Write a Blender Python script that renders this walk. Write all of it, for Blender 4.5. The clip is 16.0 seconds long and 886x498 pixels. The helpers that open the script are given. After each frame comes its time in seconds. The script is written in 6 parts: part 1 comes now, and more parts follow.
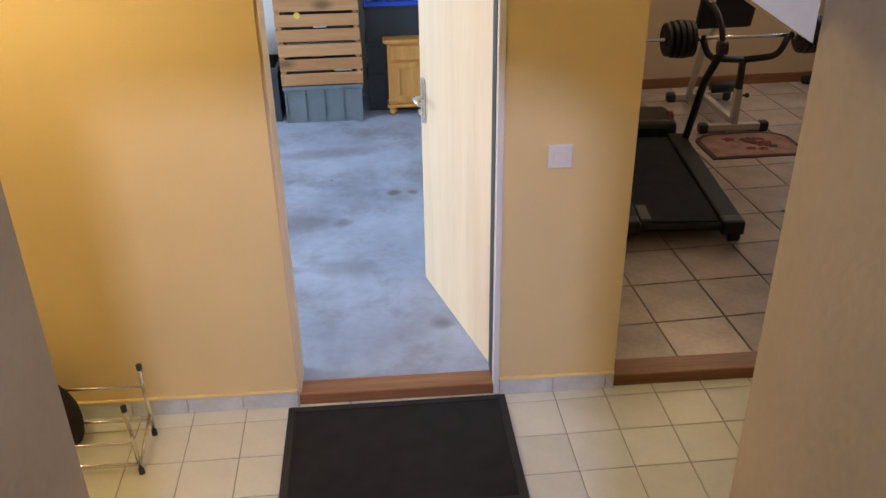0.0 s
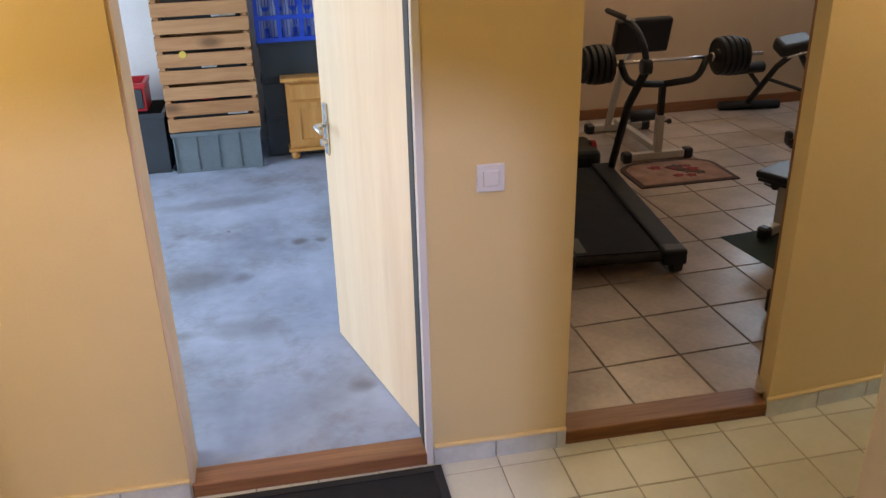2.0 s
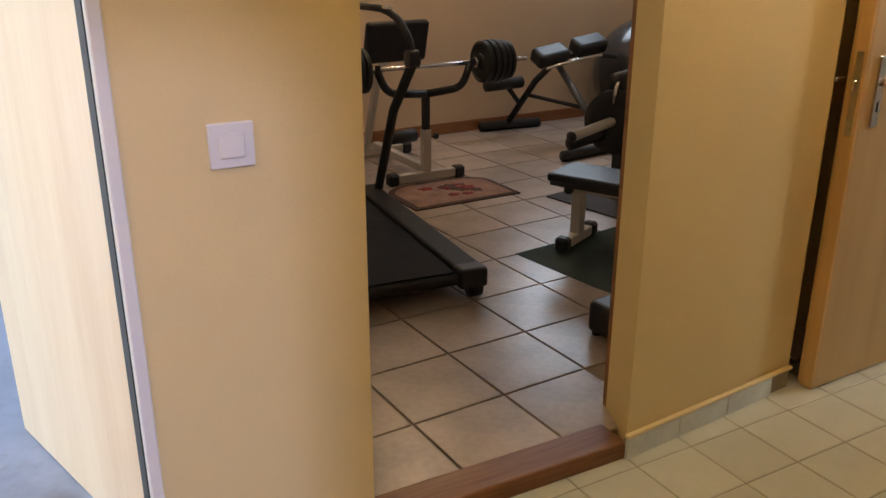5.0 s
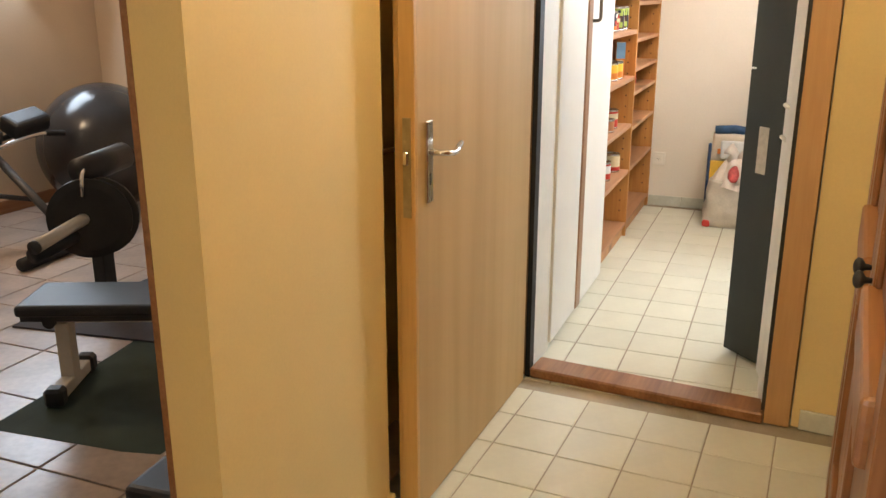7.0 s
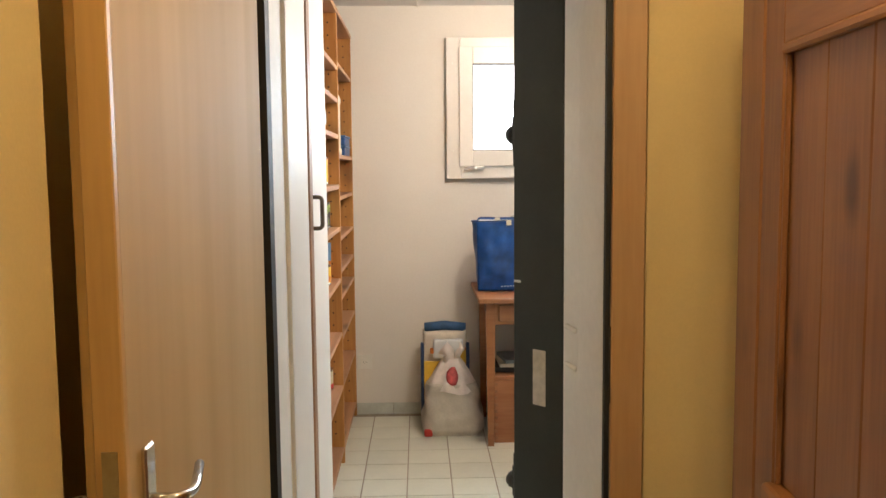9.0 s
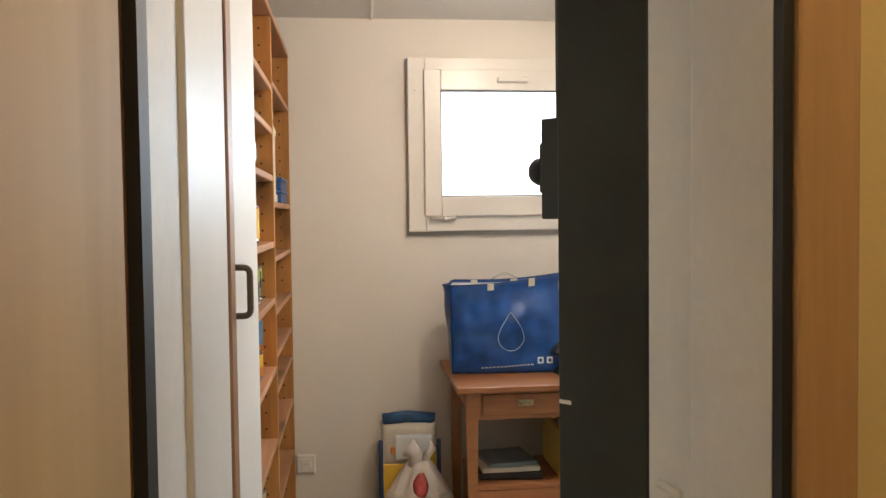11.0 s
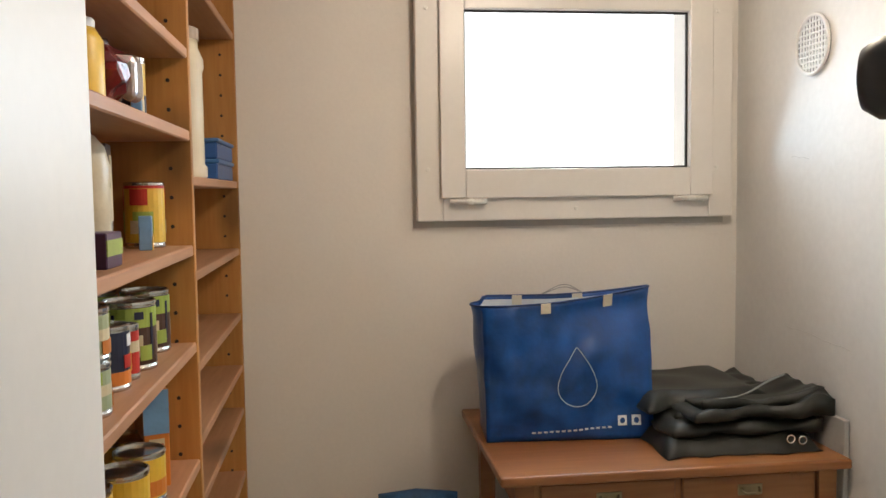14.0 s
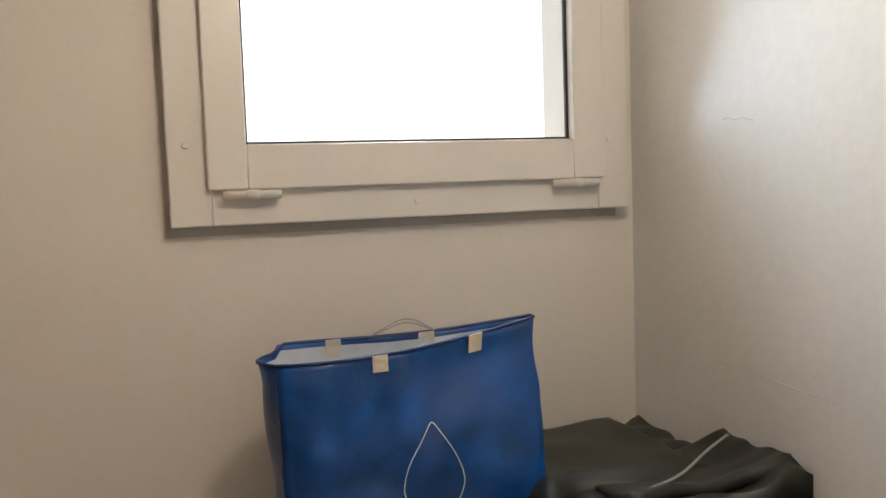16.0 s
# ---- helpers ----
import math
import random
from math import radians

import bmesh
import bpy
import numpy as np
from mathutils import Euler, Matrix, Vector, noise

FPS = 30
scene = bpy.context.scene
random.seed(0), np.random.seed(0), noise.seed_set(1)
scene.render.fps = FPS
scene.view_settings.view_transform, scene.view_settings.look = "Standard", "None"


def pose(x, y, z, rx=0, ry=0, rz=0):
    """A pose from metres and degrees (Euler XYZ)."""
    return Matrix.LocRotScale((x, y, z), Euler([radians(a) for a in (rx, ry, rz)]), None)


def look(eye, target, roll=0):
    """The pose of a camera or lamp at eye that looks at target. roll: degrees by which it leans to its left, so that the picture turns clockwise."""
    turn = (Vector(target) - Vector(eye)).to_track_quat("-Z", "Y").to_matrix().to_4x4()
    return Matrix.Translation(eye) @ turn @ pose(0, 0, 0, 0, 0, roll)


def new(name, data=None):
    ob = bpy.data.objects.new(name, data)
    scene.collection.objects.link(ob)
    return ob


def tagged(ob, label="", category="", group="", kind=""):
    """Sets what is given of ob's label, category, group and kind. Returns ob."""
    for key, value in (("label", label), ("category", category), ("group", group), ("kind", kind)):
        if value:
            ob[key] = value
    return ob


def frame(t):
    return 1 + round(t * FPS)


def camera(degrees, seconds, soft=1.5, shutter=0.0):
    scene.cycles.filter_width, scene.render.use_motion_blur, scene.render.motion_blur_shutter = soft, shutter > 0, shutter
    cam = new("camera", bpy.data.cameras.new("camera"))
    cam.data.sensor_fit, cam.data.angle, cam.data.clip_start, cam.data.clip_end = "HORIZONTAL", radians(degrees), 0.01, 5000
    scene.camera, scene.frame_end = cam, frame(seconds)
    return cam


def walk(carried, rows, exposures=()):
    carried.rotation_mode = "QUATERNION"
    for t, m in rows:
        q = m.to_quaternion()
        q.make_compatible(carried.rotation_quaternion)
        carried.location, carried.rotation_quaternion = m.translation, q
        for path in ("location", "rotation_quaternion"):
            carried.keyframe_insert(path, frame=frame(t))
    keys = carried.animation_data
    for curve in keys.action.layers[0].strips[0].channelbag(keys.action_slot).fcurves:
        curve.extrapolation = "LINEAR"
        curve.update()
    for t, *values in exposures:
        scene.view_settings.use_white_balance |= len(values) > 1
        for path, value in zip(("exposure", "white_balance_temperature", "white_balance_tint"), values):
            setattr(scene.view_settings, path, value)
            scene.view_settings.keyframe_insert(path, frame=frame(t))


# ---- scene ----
cam = camera(54.8, 16.0)
PATH = [
    (0, (0.137, 0.027, 2.28), (0.224, 1.788, 1.335), -0.9),
    (0.5, (0.146, 0.114, 2.242), (0.267, 1.882, 1.315), -0.7),
    (1, (0.166, 0.232, 2.147), (0.316, 2.011, 1.245), -0.8),
    (1.5, (0.15, 0.362, 2.087), (0.357, 2.152, 1.218), -1.2),
    (2, (0.159, 0.479, 1.995), (0.453, 2.274, 1.164), -1.4),
    (2.5, (0.186, 0.613, 1.894), (0.574, 2.409, 1.104), -1.3),
    (3, (0.189, 0.717, 1.82), (0.653, 2.509, 1.063), -1.3),
    (3.2, (0.186, 0.779, 1.781), (0.681, 2.567, 1.033), -1.4),
    (5.3, (0.375, 1.385, 1.457), (1.316, 3.013, 0.775), 0.1),
    (5.5, (0.405, 1.456, 1.453), (1.407, 3.047, 0.771), 0.0),
    (6, (0.505, 1.634, 1.435), (1.746, 3.052, 0.767), -0.1),
    (6.5, (0.621, 1.819, 1.426), (2.148, 2.948, 0.8), 0.2),
    (7, (0.752, 1.992, 1.447), (2.469, 2.842, 0.873), 0.0),
    (7.5, (0.86, 2.164, 1.484), (2.714, 2.74, 1.004), -0.2),
    (8, (1.024, 2.311, 1.497), (2.966, 2.619, 1.133), -0.3),
    (8.5, (1.239, 2.423, 1.515), (3.214, 2.592, 1.249), -0.2),
    (9, (1.499, 2.5, 1.539), (3.488, 2.602, 1.351), -0.5),
    (9.5, (1.734, 2.587, 1.552), (3.729, 2.631, 1.419), -0.1),
    (10, (1.992, 2.671, 1.56), (3.989, 2.66, 1.459), -0.2),
    (10.2, (2.116, 2.681, 1.544), (4.113, 2.651, 1.454), -0.3),
    (12.3, (3.13, 2.731, 1.579), (5.127, 2.659, 1.502), -0.9),
    (12.5, (3.233, 2.751, 1.567), (5.23, 2.673, 1.489), -0.9),
    (13, (3.465, 2.741, 1.577), (5.462, 2.667, 1.485), -0.9),
    (13.5, (3.688, 2.738, 1.576), (5.684, 2.664, 1.461), -0.9),
    (14, (3.919, 2.775, 1.572), (5.912, 2.692, 1.439), -0.8),
    (14.5, (4.124, 2.778, 1.549), (6.117, 2.703, 1.404), -1.2),
    (15, (4.432, 2.759, 1.578), (6.42, 2.626, 1.403), -1.0),
    (15.5, (4.635, 2.706, 1.578), (6.613, 2.467, 1.402), -1.2),
    (16, (4.879, 2.639, 1.548), (6.81, 2.14, 1.396), -2.0),
]
walk(cam, [(t, look(eye, target, roll)) for t, eye, target, roll in PATH], [(0, 0.0), (3, 0.0), (5.5, 0.34), (6.2, 0.80), (7, 0.92), (8, 0.58), (9, 0.24), (10, 0.0), (12.5, -0.35), (13.5, -0.38), (14.5, -0.55), (16, -0.65)])

# ---- world, lights, exposure ----
world = bpy.data.worlds.new("world")
scene.world = world
world.use_nodes = True
wn = world.node_tree.nodes
sky = wn.new("ShaderNodeTexSky")
sky.sky_type, sky.sun_disc = "NISHITA", False
sky.sun_elevation, sky.sun_rotation = radians(40), radians(120)
wn["Background"].inputs["Strength"].default_value = 0.12
world.node_tree.links.new(sky.outputs["Color"], wn["Background"].inputs["Color"])


def area_lamp(name, m, sx, sy, watts, colour, spread=180):
    d = bpy.data.lights.new(name, "AREA")
    d.shape, d.size, d.size_y, d.energy, d.color = "RECTANGLE", sx, sy, watts, colour
    d.spread = radians(spread)
    ob = new(name, d)
    ob.matrix_basis = m
    return ob


def bulb(name, p, watts, colour, radius):
    d = bpy.data.lights.new(name, "POINT")
    d.energy, d.color, d.shadow_soft_size = watts, colour, radius
    ob = new(name, d)
    ob.location = p
    return ob


WARM = (1.0, 0.74, 0.39)
area_lamp("garage_daylight", look((-3.45, 4.6, 1.3), (0.5, 4.8, 0.4)), 2.4, 2.0, 152, (0.66, 0.78, 1.0))
area_lamp("gym_daylight", look((4.42, 6.98, 1.75), (3.6, 4.4, 0.6)), 0.86, 0.62, 15, (0.74, 0.86, 1.0))
area_lamp("storage_daylight", look((6.68, 2.0, 1.92), (4.6, 2.5, 1.2)), 0.72, 0.5, 11, (0.66, 0.84, 1.0), 115)
area_lamp("stair_daylight", look((0.32, -1.5, 3.08), (0.15, 2.9, 0.6)), 0.32, 0.34, 14, (0.47, 0.53, 1.0), 60)
bulb("hall_bulb", (-1.2, 2.0, 2.28), 29, WARM, 0.07)
bulb("corridor_bulb", (2.4, 2.2, 2.33), 12.5, WARM, 0.07)
bulb("gym_bulb", (2.65, 6.2, 2.4), 15, (1.0, 0.72, 0.45), 0.1)
bulb("storage_bulb", (5.47, 2.22, 2.36), 36, (1.0, 0.83, 0.67), 0.08)


# ---- materials ----
def mat(name, colour, rough=0.6, metal=0.0, vary=0.12, scale=3.0, fine=60.0, bump=0.15, stretch=(1, 1, 1), tint=None, piece=0.0, spec=0.5, detail=5.0):
    """Paint or stone: two scales of noise in the colour and a fine relief."""
    m = bpy.data.materials.new(name)
    m.use_nodes = True
    nt = m.node_tree
    n, l = nt.nodes, nt.links
    b = n["Principled BSDF"]
    b.inputs["Roughness"].default_value, b.inputs["Metallic"].default_value = rough, metal
    b.inputs["Specular IOR Level"].default_value = spec
    tc = n.new("ShaderNodeTexCoord")
    mp = n.new("ShaderNodeMapping")
    mp.inputs["Scale"].default_value = stretch
    l.new(tc.outputs["Object"], mp.inputs["Vector"])
    big = n.new("ShaderNodeTexNoise")
    big.inputs["Scale"].default_value, big.inputs["Detail"].default_value = scale, detail
    small = n.new("ShaderNodeTexNoise")
    small.inputs["Scale"].default_value, small.inputs["Detail"].default_value = fine, 3
    for t in (big, small):
        l.new(mp.outputs["Vector"], t.inputs["Vector"])
    add = n.new("ShaderNodeMath")
    add.operation = "MULTIPLY_ADD"
    add.inputs[1].default_value = 0.35
    l.new(small.outputs["Fac"], add.inputs[0])
    l.new(big.outputs["Fac"], add.inputs[2])
    ramp = n.new("ShaderNodeValToRGB")
    ramp.color_ramp.elements[0].position, ramp.color_ramp.elements[1].position = 0.42, 0.95
    dark = tint or [c * (1 - vary * 1.6) for c in colour]
    light = [min(1, c * (1 + vary * 0.5)) for c in colour]
    ramp.color_ramp.elements[0].color = (*dark, 1)
    ramp.color_ramp.elements[1].color = (*light, 1)
    l.new(add.outputs[0], ramp.inputs["Fac"])
    out = ramp.outputs["Color"]
    if piece:
        info = n.new("ShaderNodeObjectInfo")
        hsv = n.new("ShaderNodeHueSaturation")
        mr = n.new("ShaderNodeMapRange")
        mr.inputs["To Min"].default_value, mr.inputs["To Max"].default_value = 1 - piece, 1 + piece
        l.new(info.outputs["Random"], mr.inputs["Value"])
        l.new(mr.outputs["Result"], hsv.inputs["Value"])
        l.new(out, hsv.inputs["Color"])
        out = hsv.outputs["Color"]
    l.new(out, b.inputs["Base Color"])
    if bump:
        bp = n.new("ShaderNodeBump")
        bp.inputs["Strength"].default_value, bp.inputs["Distance"].default_value = bump, 0.004
        l.new(add.outputs[0], bp.inputs["Height"])
        l.new(bp.outputs["Normal"], b.inputs["Normal"])
    return m


def wood(name, colour, dark, axis=2, rough=0.5, rings=9.0, grain=90.0, knots=0.0, bump=0.1):
    """Long grain along one axis, with wavy rings, fine fibres and some knots."""
    m = bpy.data.materials.new(name)
    m.use_nodes = True
    nt = m.node_tree
    n, l = nt.nodes, nt.links
    b = n["Principled BSDF"]
    b.inputs["Roughness"].default_value = rough
    tc = n.new("ShaderNodeTexCoord")
    info = n.new("ShaderNodeObjectInfo")
    off = n.new("ShaderNodeVectorMath")
    off.operation = "MULTIPLY_ADD"
    off.inputs[1].default_value = (7.3, 5.1, 3.7)
    l.new(info.outputs["Random"], off.inputs[0])
    l.new(tc.outputs["Object"], off.inputs[2])
    mp = n.new("ShaderNodeMapping")
    s = [1.0, 1.0, 1.0]
    s[axis] = 0.07
    mp.inputs["Scale"].default_value = s
    l.new(off.outputs["Vector"], mp.inputs["Vector"])
    rn = n.new("ShaderNodeTexNoise")
    rn.inputs["Scale"].default_value, rn.inputs["Detail"].default_value, rn.inputs["Distortion"].default_value = rings, 4, 0.6
    fn = n.new("ShaderNodeTexNoise")
    fn.inputs["Scale"].default_value, fn.inputs["Detail"].default_value = grain, 2
    for t in (rn, fn):
        l.new(mp.outputs["Vector"], t.inputs["Vector"])
    add = n.new("ShaderNodeMath")
    add.operation = "MULTIPLY_ADD"
    add.inputs[1].default_value = 0.45
    l.new(fn.outputs["Fac"], add.inputs[0])
    l.new(rn.outputs["Fac"], add.inputs[2])
    ramp = n.new("ShaderNodeValToRGB")
    ramp.color_ramp.elements[0].position, ramp.color_ramp.elements[1].position = 0.5, 0.95
    ramp.color_ramp.elements[0].color, ramp.color_ramp.elements[1].color = (*dark, 1), (*colour, 1)
    l.new(add.outputs[0], ramp.inputs["Fac"])
    out = ramp.outputs["Color"]
    if knots:
        mk = n.new("ShaderNodeMapping")
        s2 = [1.0, 1.0, 1.0]
        s2[axis] = 0.45
        mk.inputs["Scale"].default_value = s2
        l.new(off.outputs["Vector"], mk.inputs["Vector"])
        v = n.new("ShaderNodeTexVoronoi")
        v.inputs["Scale"].default_value = knots
        l.new(mk.outputs["Vector"], v.inputs["Vector"])
        kr = n.new("ShaderNodeMapRange")
        kr.inputs["From Min"].default_value, kr.inputs["From Max"].default_value = 0.06, 0.19
        kr.inputs["To Min"].default_value, kr.inputs["To Max"].default_value = 0.75, 0.0
        l.new(v.outputs["Distance"], kr.inputs["Value"])
        mx = n.new("ShaderNodeMix")
        mx.data_type = "RGBA"
        mx.inputs[7].default_value = (*[c * 0.3 for c in dark], 1)
        l.new(kr.outputs["Result"], mx.inputs[0])
        l.new(out, mx.inputs[6])
        out = mx.outputs[2]
    l.new(out, b.inputs["Base Color"])
    bp = n.new("ShaderNodeBump")
    bp.inputs["Strength"].default_value, bp.inputs["Distance"].default_value = bump, 0.002
    l.new(fn.outputs["Fac"], bp.inputs["Height"])
    l.new(bp.outputs["Normal"], b.inputs["Normal"])
    return m


def glow(name, colour, strength):
    m = bpy.data.materials.new(name)
    m.use_nodes = True
    b = m.node_tree.nodes["Principled BSDF"]
    b.inputs["Base Color"].default_value = (*colour, 1)
    b.inputs["Emission Color"].default_value, b.inputs["Emission Strength"].default_value = (*colour, 1), strength
    return m


YELLOW = mat("yellow_plaster", (0.79, 0.62, 0.30), 0.62, vary=0.06, scale=1.3, fine=140, bump=0.25)
CREAM = mat("cream_plaster", (0.78, 0.70, 0.56), 0.75, vary=0.06, scale=1.6, fine=90, bump=0.4)
PEACH = mat("peach_plaster", (0.74, 0.57, 0.40), 0.75, vary=0.07, scale=1.6, fine=90, bump=0.4)
WHITEWALL = mat("white_plaster", (0.80, 0.76, 0.70), 0.7, vary=0.05, scale=1.4, fine=80, bump=0.3)
CONCRETE_WHITE = mat("white_painted_concrete", (0.80, 0.79, 0.76), 0.55, vary=0.08, scale=2.2, fine=40, bump=0.6)
CEILING = mat("white_ceiling", (0.78, 0.77, 0.75), 0.8, vary=0.04, scale=1.0, fine=60)
GREYWALL = mat("grey_white_wall", (0.72, 0.74, 0.74), 0.8, vary=0.08, scale=2.0, fine=70)
STAIRPLASTER = mat("stair_plaster", (0.50, 0.41, 0.25), 0.8, vary=0.12, scale=2.5, fine=50, bump=0.7)
TILE = mat("cream_tile", (0.66, 0.66, 0.56), 0.28, vary=0.06, scale=5, fine=40, bump=0.08, piece=0.05)
GROUT = mat("grout", (0.41, 0.36, 0.28), 0.9, vary=0.2, scale=6, fine=200)
SKIRT = mat("grey_green_tile", (0.64, 0.67, 0.62), 0.3, vary=0.15, scale=9, fine=60, bump=0.1, piece=0.06)
GYMTILE = mat("beige_tile", (0.50, 0.41, 0.35), 0.30, vary=0.22, scale=4.5, fine=35, bump=0.12, piece=0.08)
GYMGROUT = mat("dark_grout", (0.33, 0.26, 0.195), 0.9)
STAINS = ((-0.47, 4.58, 0.18, 0.13, 8, 0.6), (0.08, 4.97, 0.05, 0.05, 0, 0.85), (0.20, 4.97, 0.032, 0.04, 0, 0.7), (-0.42, 5.67, 0.38, 0.10, 6, 0.42), (-0.19, 4.02, 0.20, 0.10, -8, 0.42), (-0.52, 4.0, 0.14, 0.04, 0, 0.4), (-0.33, 5.21, 0.012, 0.015, 0, 0.9), (0.22, 3.45, 0.22, 0.10, 30, 0.2))
GARAGEFLOOR = mat("worn_concrete", (0.38, 0.43, 0.53), 0.6, vary=0.25, scale=1.7, fine=14, bump=0.2, detail=8)
_nt = GARAGEFLOOR.node_tree
_st = _nt.nodes.new("ShaderNodeTexNoise")
_st.inputs["Scale"].default_value, _st.inputs["Detail"].default_value, _st.inputs["Roughness"].default_value = 2.6, 10, 0.68
_mr = _nt.nodes.new("ShaderNodeMapRange")
_mr.inputs["From Min"].default_value, _mr.inputs["From Max"].default_value = 0.52, 0.70
_mr.inputs["To Min"].default_value, _mr.inputs["To Max"].default_value = 0.0, 0.6
_mx = _nt.nodes.new("ShaderNodeMix")
_mx.data_type = "RGBA"
_mx.inputs[7].default_value = (0.17, 0.15, 0.13, 1)
_tc = _nt.nodes.new("ShaderNodeTexCoord")
_nt.links.new(_tc.outputs["Object"], _st.inputs["Vector"])
_nt.links.new(_st.outputs["Fac"], _mr.inputs["Value"])
_nt.links.new(_mr.outputs["Result"], _mx.inputs[0])
_pb = _nt.nodes["Principled BSDF"]
_nt.links.new(_pb.inputs["Base Color"].links[0].from_socket, _mx.inputs[6])
_vo = _nt.nodes.new("ShaderNodeTexVoronoi")
_vo.inputs["Scale"].default_value = 2.3
_wn = _nt.nodes.new("ShaderNodeMix")
_wn.data_type = "VECTOR"
_wn.inputs[0].default_value = 0.06
_nz = _nt.nodes.new("ShaderNodeTexNoise")
_nz.inputs["Scale"].default_value, _nz.inputs["Detail"].default_value = 9, 6
_nt.links.new(_tc.outputs["Object"], _nz.inputs["Vector"])
_nt.links.new(_tc.outputs["Object"], _wn.inputs[4])
_nt.links.new(_nz.outputs["Color"], _wn.inputs[5])
_nt.links.new(_wn.outputs[1], _vo.inputs["Vector"])
_ms = _nt.nodes.new("ShaderNodeMapRange")
_ms.inputs["From Min"].default_value, _ms.inputs["From Max"].default_value = 0.05, 0.15
_ms.inputs["To Min"].default_value, _ms.inputs["To Max"].default_value = 0.6, 0.0
_nt.links.new(_vo.outputs["Distance"], _ms.inputs["Value"])
_m2 = _nt.nodes.new("ShaderNodeMix")
_m2.data_type = "RGBA"
_m2.inputs[7].default_value = (0.10, 0.09, 0.085, 1)
_nt.links.new(_ms.outputs["Result"], _m2.inputs[0])
_nt.links.new(_mx.outputs[2], _m2.inputs[6])
_nt.links.new(_m2.outputs[2], _pb.inputs["Base Color"])
# oil and water stains of their own shape on the garage floor: centre, half sizes, turn, depth of colour
_last = _m2.outputs[2]
for _cx, _cy, _rx, _ry, _a, _k in STAINS:
    _mp = _nt.nodes.new("ShaderNodeMapping")
    _mp.vector_type = "TEXTURE"
    _mp.inputs["Location"].default_value, _mp.inputs["Scale"].default_value = (0.94 * _cx + 0.03, 0.94 * _cy + 0.03, 0.07), (_rx, _ry, 1.0)
    _mp.inputs["Rotation"].default_value = (0, 0, radians(_a))
    _nt.links.new(_wn.outputs[1], _mp.inputs["Vector"])
    _ln = _nt.nodes.new("ShaderNodeVectorMath")
    _ln.operation = "LENGTH"
    _nt.links.new(_mp.outputs["Vector"], _ln.inputs[0])
    _ra = _nt.nodes.new("ShaderNodeMapRange")
    _ra.inputs["From Min"].default_value, _ra.inputs["From Max"].default_value = 0.45, 1.15
    _ra.inputs["To Min"].default_value, _ra.inputs["To Max"].default_value = _k, 0.0
    _nt.links.new(_ln.outputs["Value"], _ra.inputs["Value"])
    _mm = _nt.nodes.new("ShaderNodeMix")
    _mm.data_type = "RGBA"
    _mm.inputs[7].default_value = (0.13, 0.12, 0.11, 1)
    _nt.links.new(_ra.outputs["Result"], _mm.inputs[0])
    _nt.links.new(_last, _mm.inputs[6])
    _last = _mm.outputs[2]
_nt.links.new(_last, _pb.inputs["Base Color"])
SILLWOOD = wood("oak_sill", (0.36, 0.17, 0.07), (0.17, 0.065, 0.022), axis=0, rough=0.4)
BEECH = wood("beech_veneer", (0.60, 0.43, 0.205), (0.49, 0.33, 0.145), axis=2, rough=0.66, rings=3.5, grain=18, bump=0.05)
BEECHEDGE = wood("beech_edge", (0.66, 0.42, 0.16), (0.52, 0.31, 0.11), axis=2, rough=0.4)
BIRCH = wood("birch_veneer", (0.84, 0.67, 0.44), (0.76, 0.57, 0.35), axis=2, rough=0.45, rings=8)
FRAMEWOOD = wood("door_frame_wood", (0.56, 0.35, 0.17), (0.46, 0.27, 0.12), axis=2, rough=0.45, rings=6)
PINE = wood("pine", (0.31, 0.138, 0.048), (0.18, 0.068, 0.02), axis=2, rough=0.42, rings=12, knots=5.5)
PINE_X = wood("pine_x", (0.34, 0.15, 0.05), (0.22, 0.088, 0.025), axis=0, rough=0.42, rings=12, knots=2.6)
BLACKSTEEL = mat("black_green_steel", (0.022, 0.026, 0.02), 0.55, vary=0.25, scale=5, fine=90, bump=0.1)
CHROME = mat("chrome", (0.72, 0.71, 0.69), 0.22, metal=1.0, vary=0.05, bump=0.02)
DARKRUBBER = mat("black_rubber", (0.018, 0.018, 0.02), 0.7, vary=0.3, scale=8, fine=120, bump=0.4)


# ---- helpers for meshes ----
def cuboid(bm, x0, y0, z0, x1, y1, z1, bevel=0.0, seg=1):
    v = [bm.verts.new((x, y, z)) for z in (z0, z1) for x, y in ((x0, y0), (x1, y0), (x1, y1), (x0, y1))]
    f = [bm.faces.new([v[i] for i in q]) for q in ((3, 2, 1, 0), (4, 5, 6, 7), (0, 1, 5, 4), (1, 2, 6, 5), (2, 3, 7, 6), (3, 0, 4, 7))]
    if bevel:
        e = list({e for q in f for e in q.edges})
        bmesh.ops.bevel(bm, geom=e, offset=bevel, segments=seg, affect="EDGES", profile=0.5)
    return bm


def solid(*boxes, bevel=0.0, seg=1):
    bm = bmesh.new()
    for b in boxes:
        cuboid(bm, *b, bevel=bevel, seg=seg)
    return bm


def prism(pts, z0, z1):
    """A plan outline raised from z0 to z1."""
    bm = bmesh.new()
    lo = [bm.verts.new((x, y, z0)) for x, y in pts]
    hi = [bm.verts.new((x, y, z1)) for x, y in pts]
    bm.faces.new(lo[::-1]), bm.faces.new(hi)
    for i in range(len(pts)):
        j = (i + 1) % len(pts)
        bm.faces.new((lo[i], lo[j], hi[j], hi[i]))
    bmesh.ops.recalc_face_normals(bm, faces=bm.faces)
    return bm


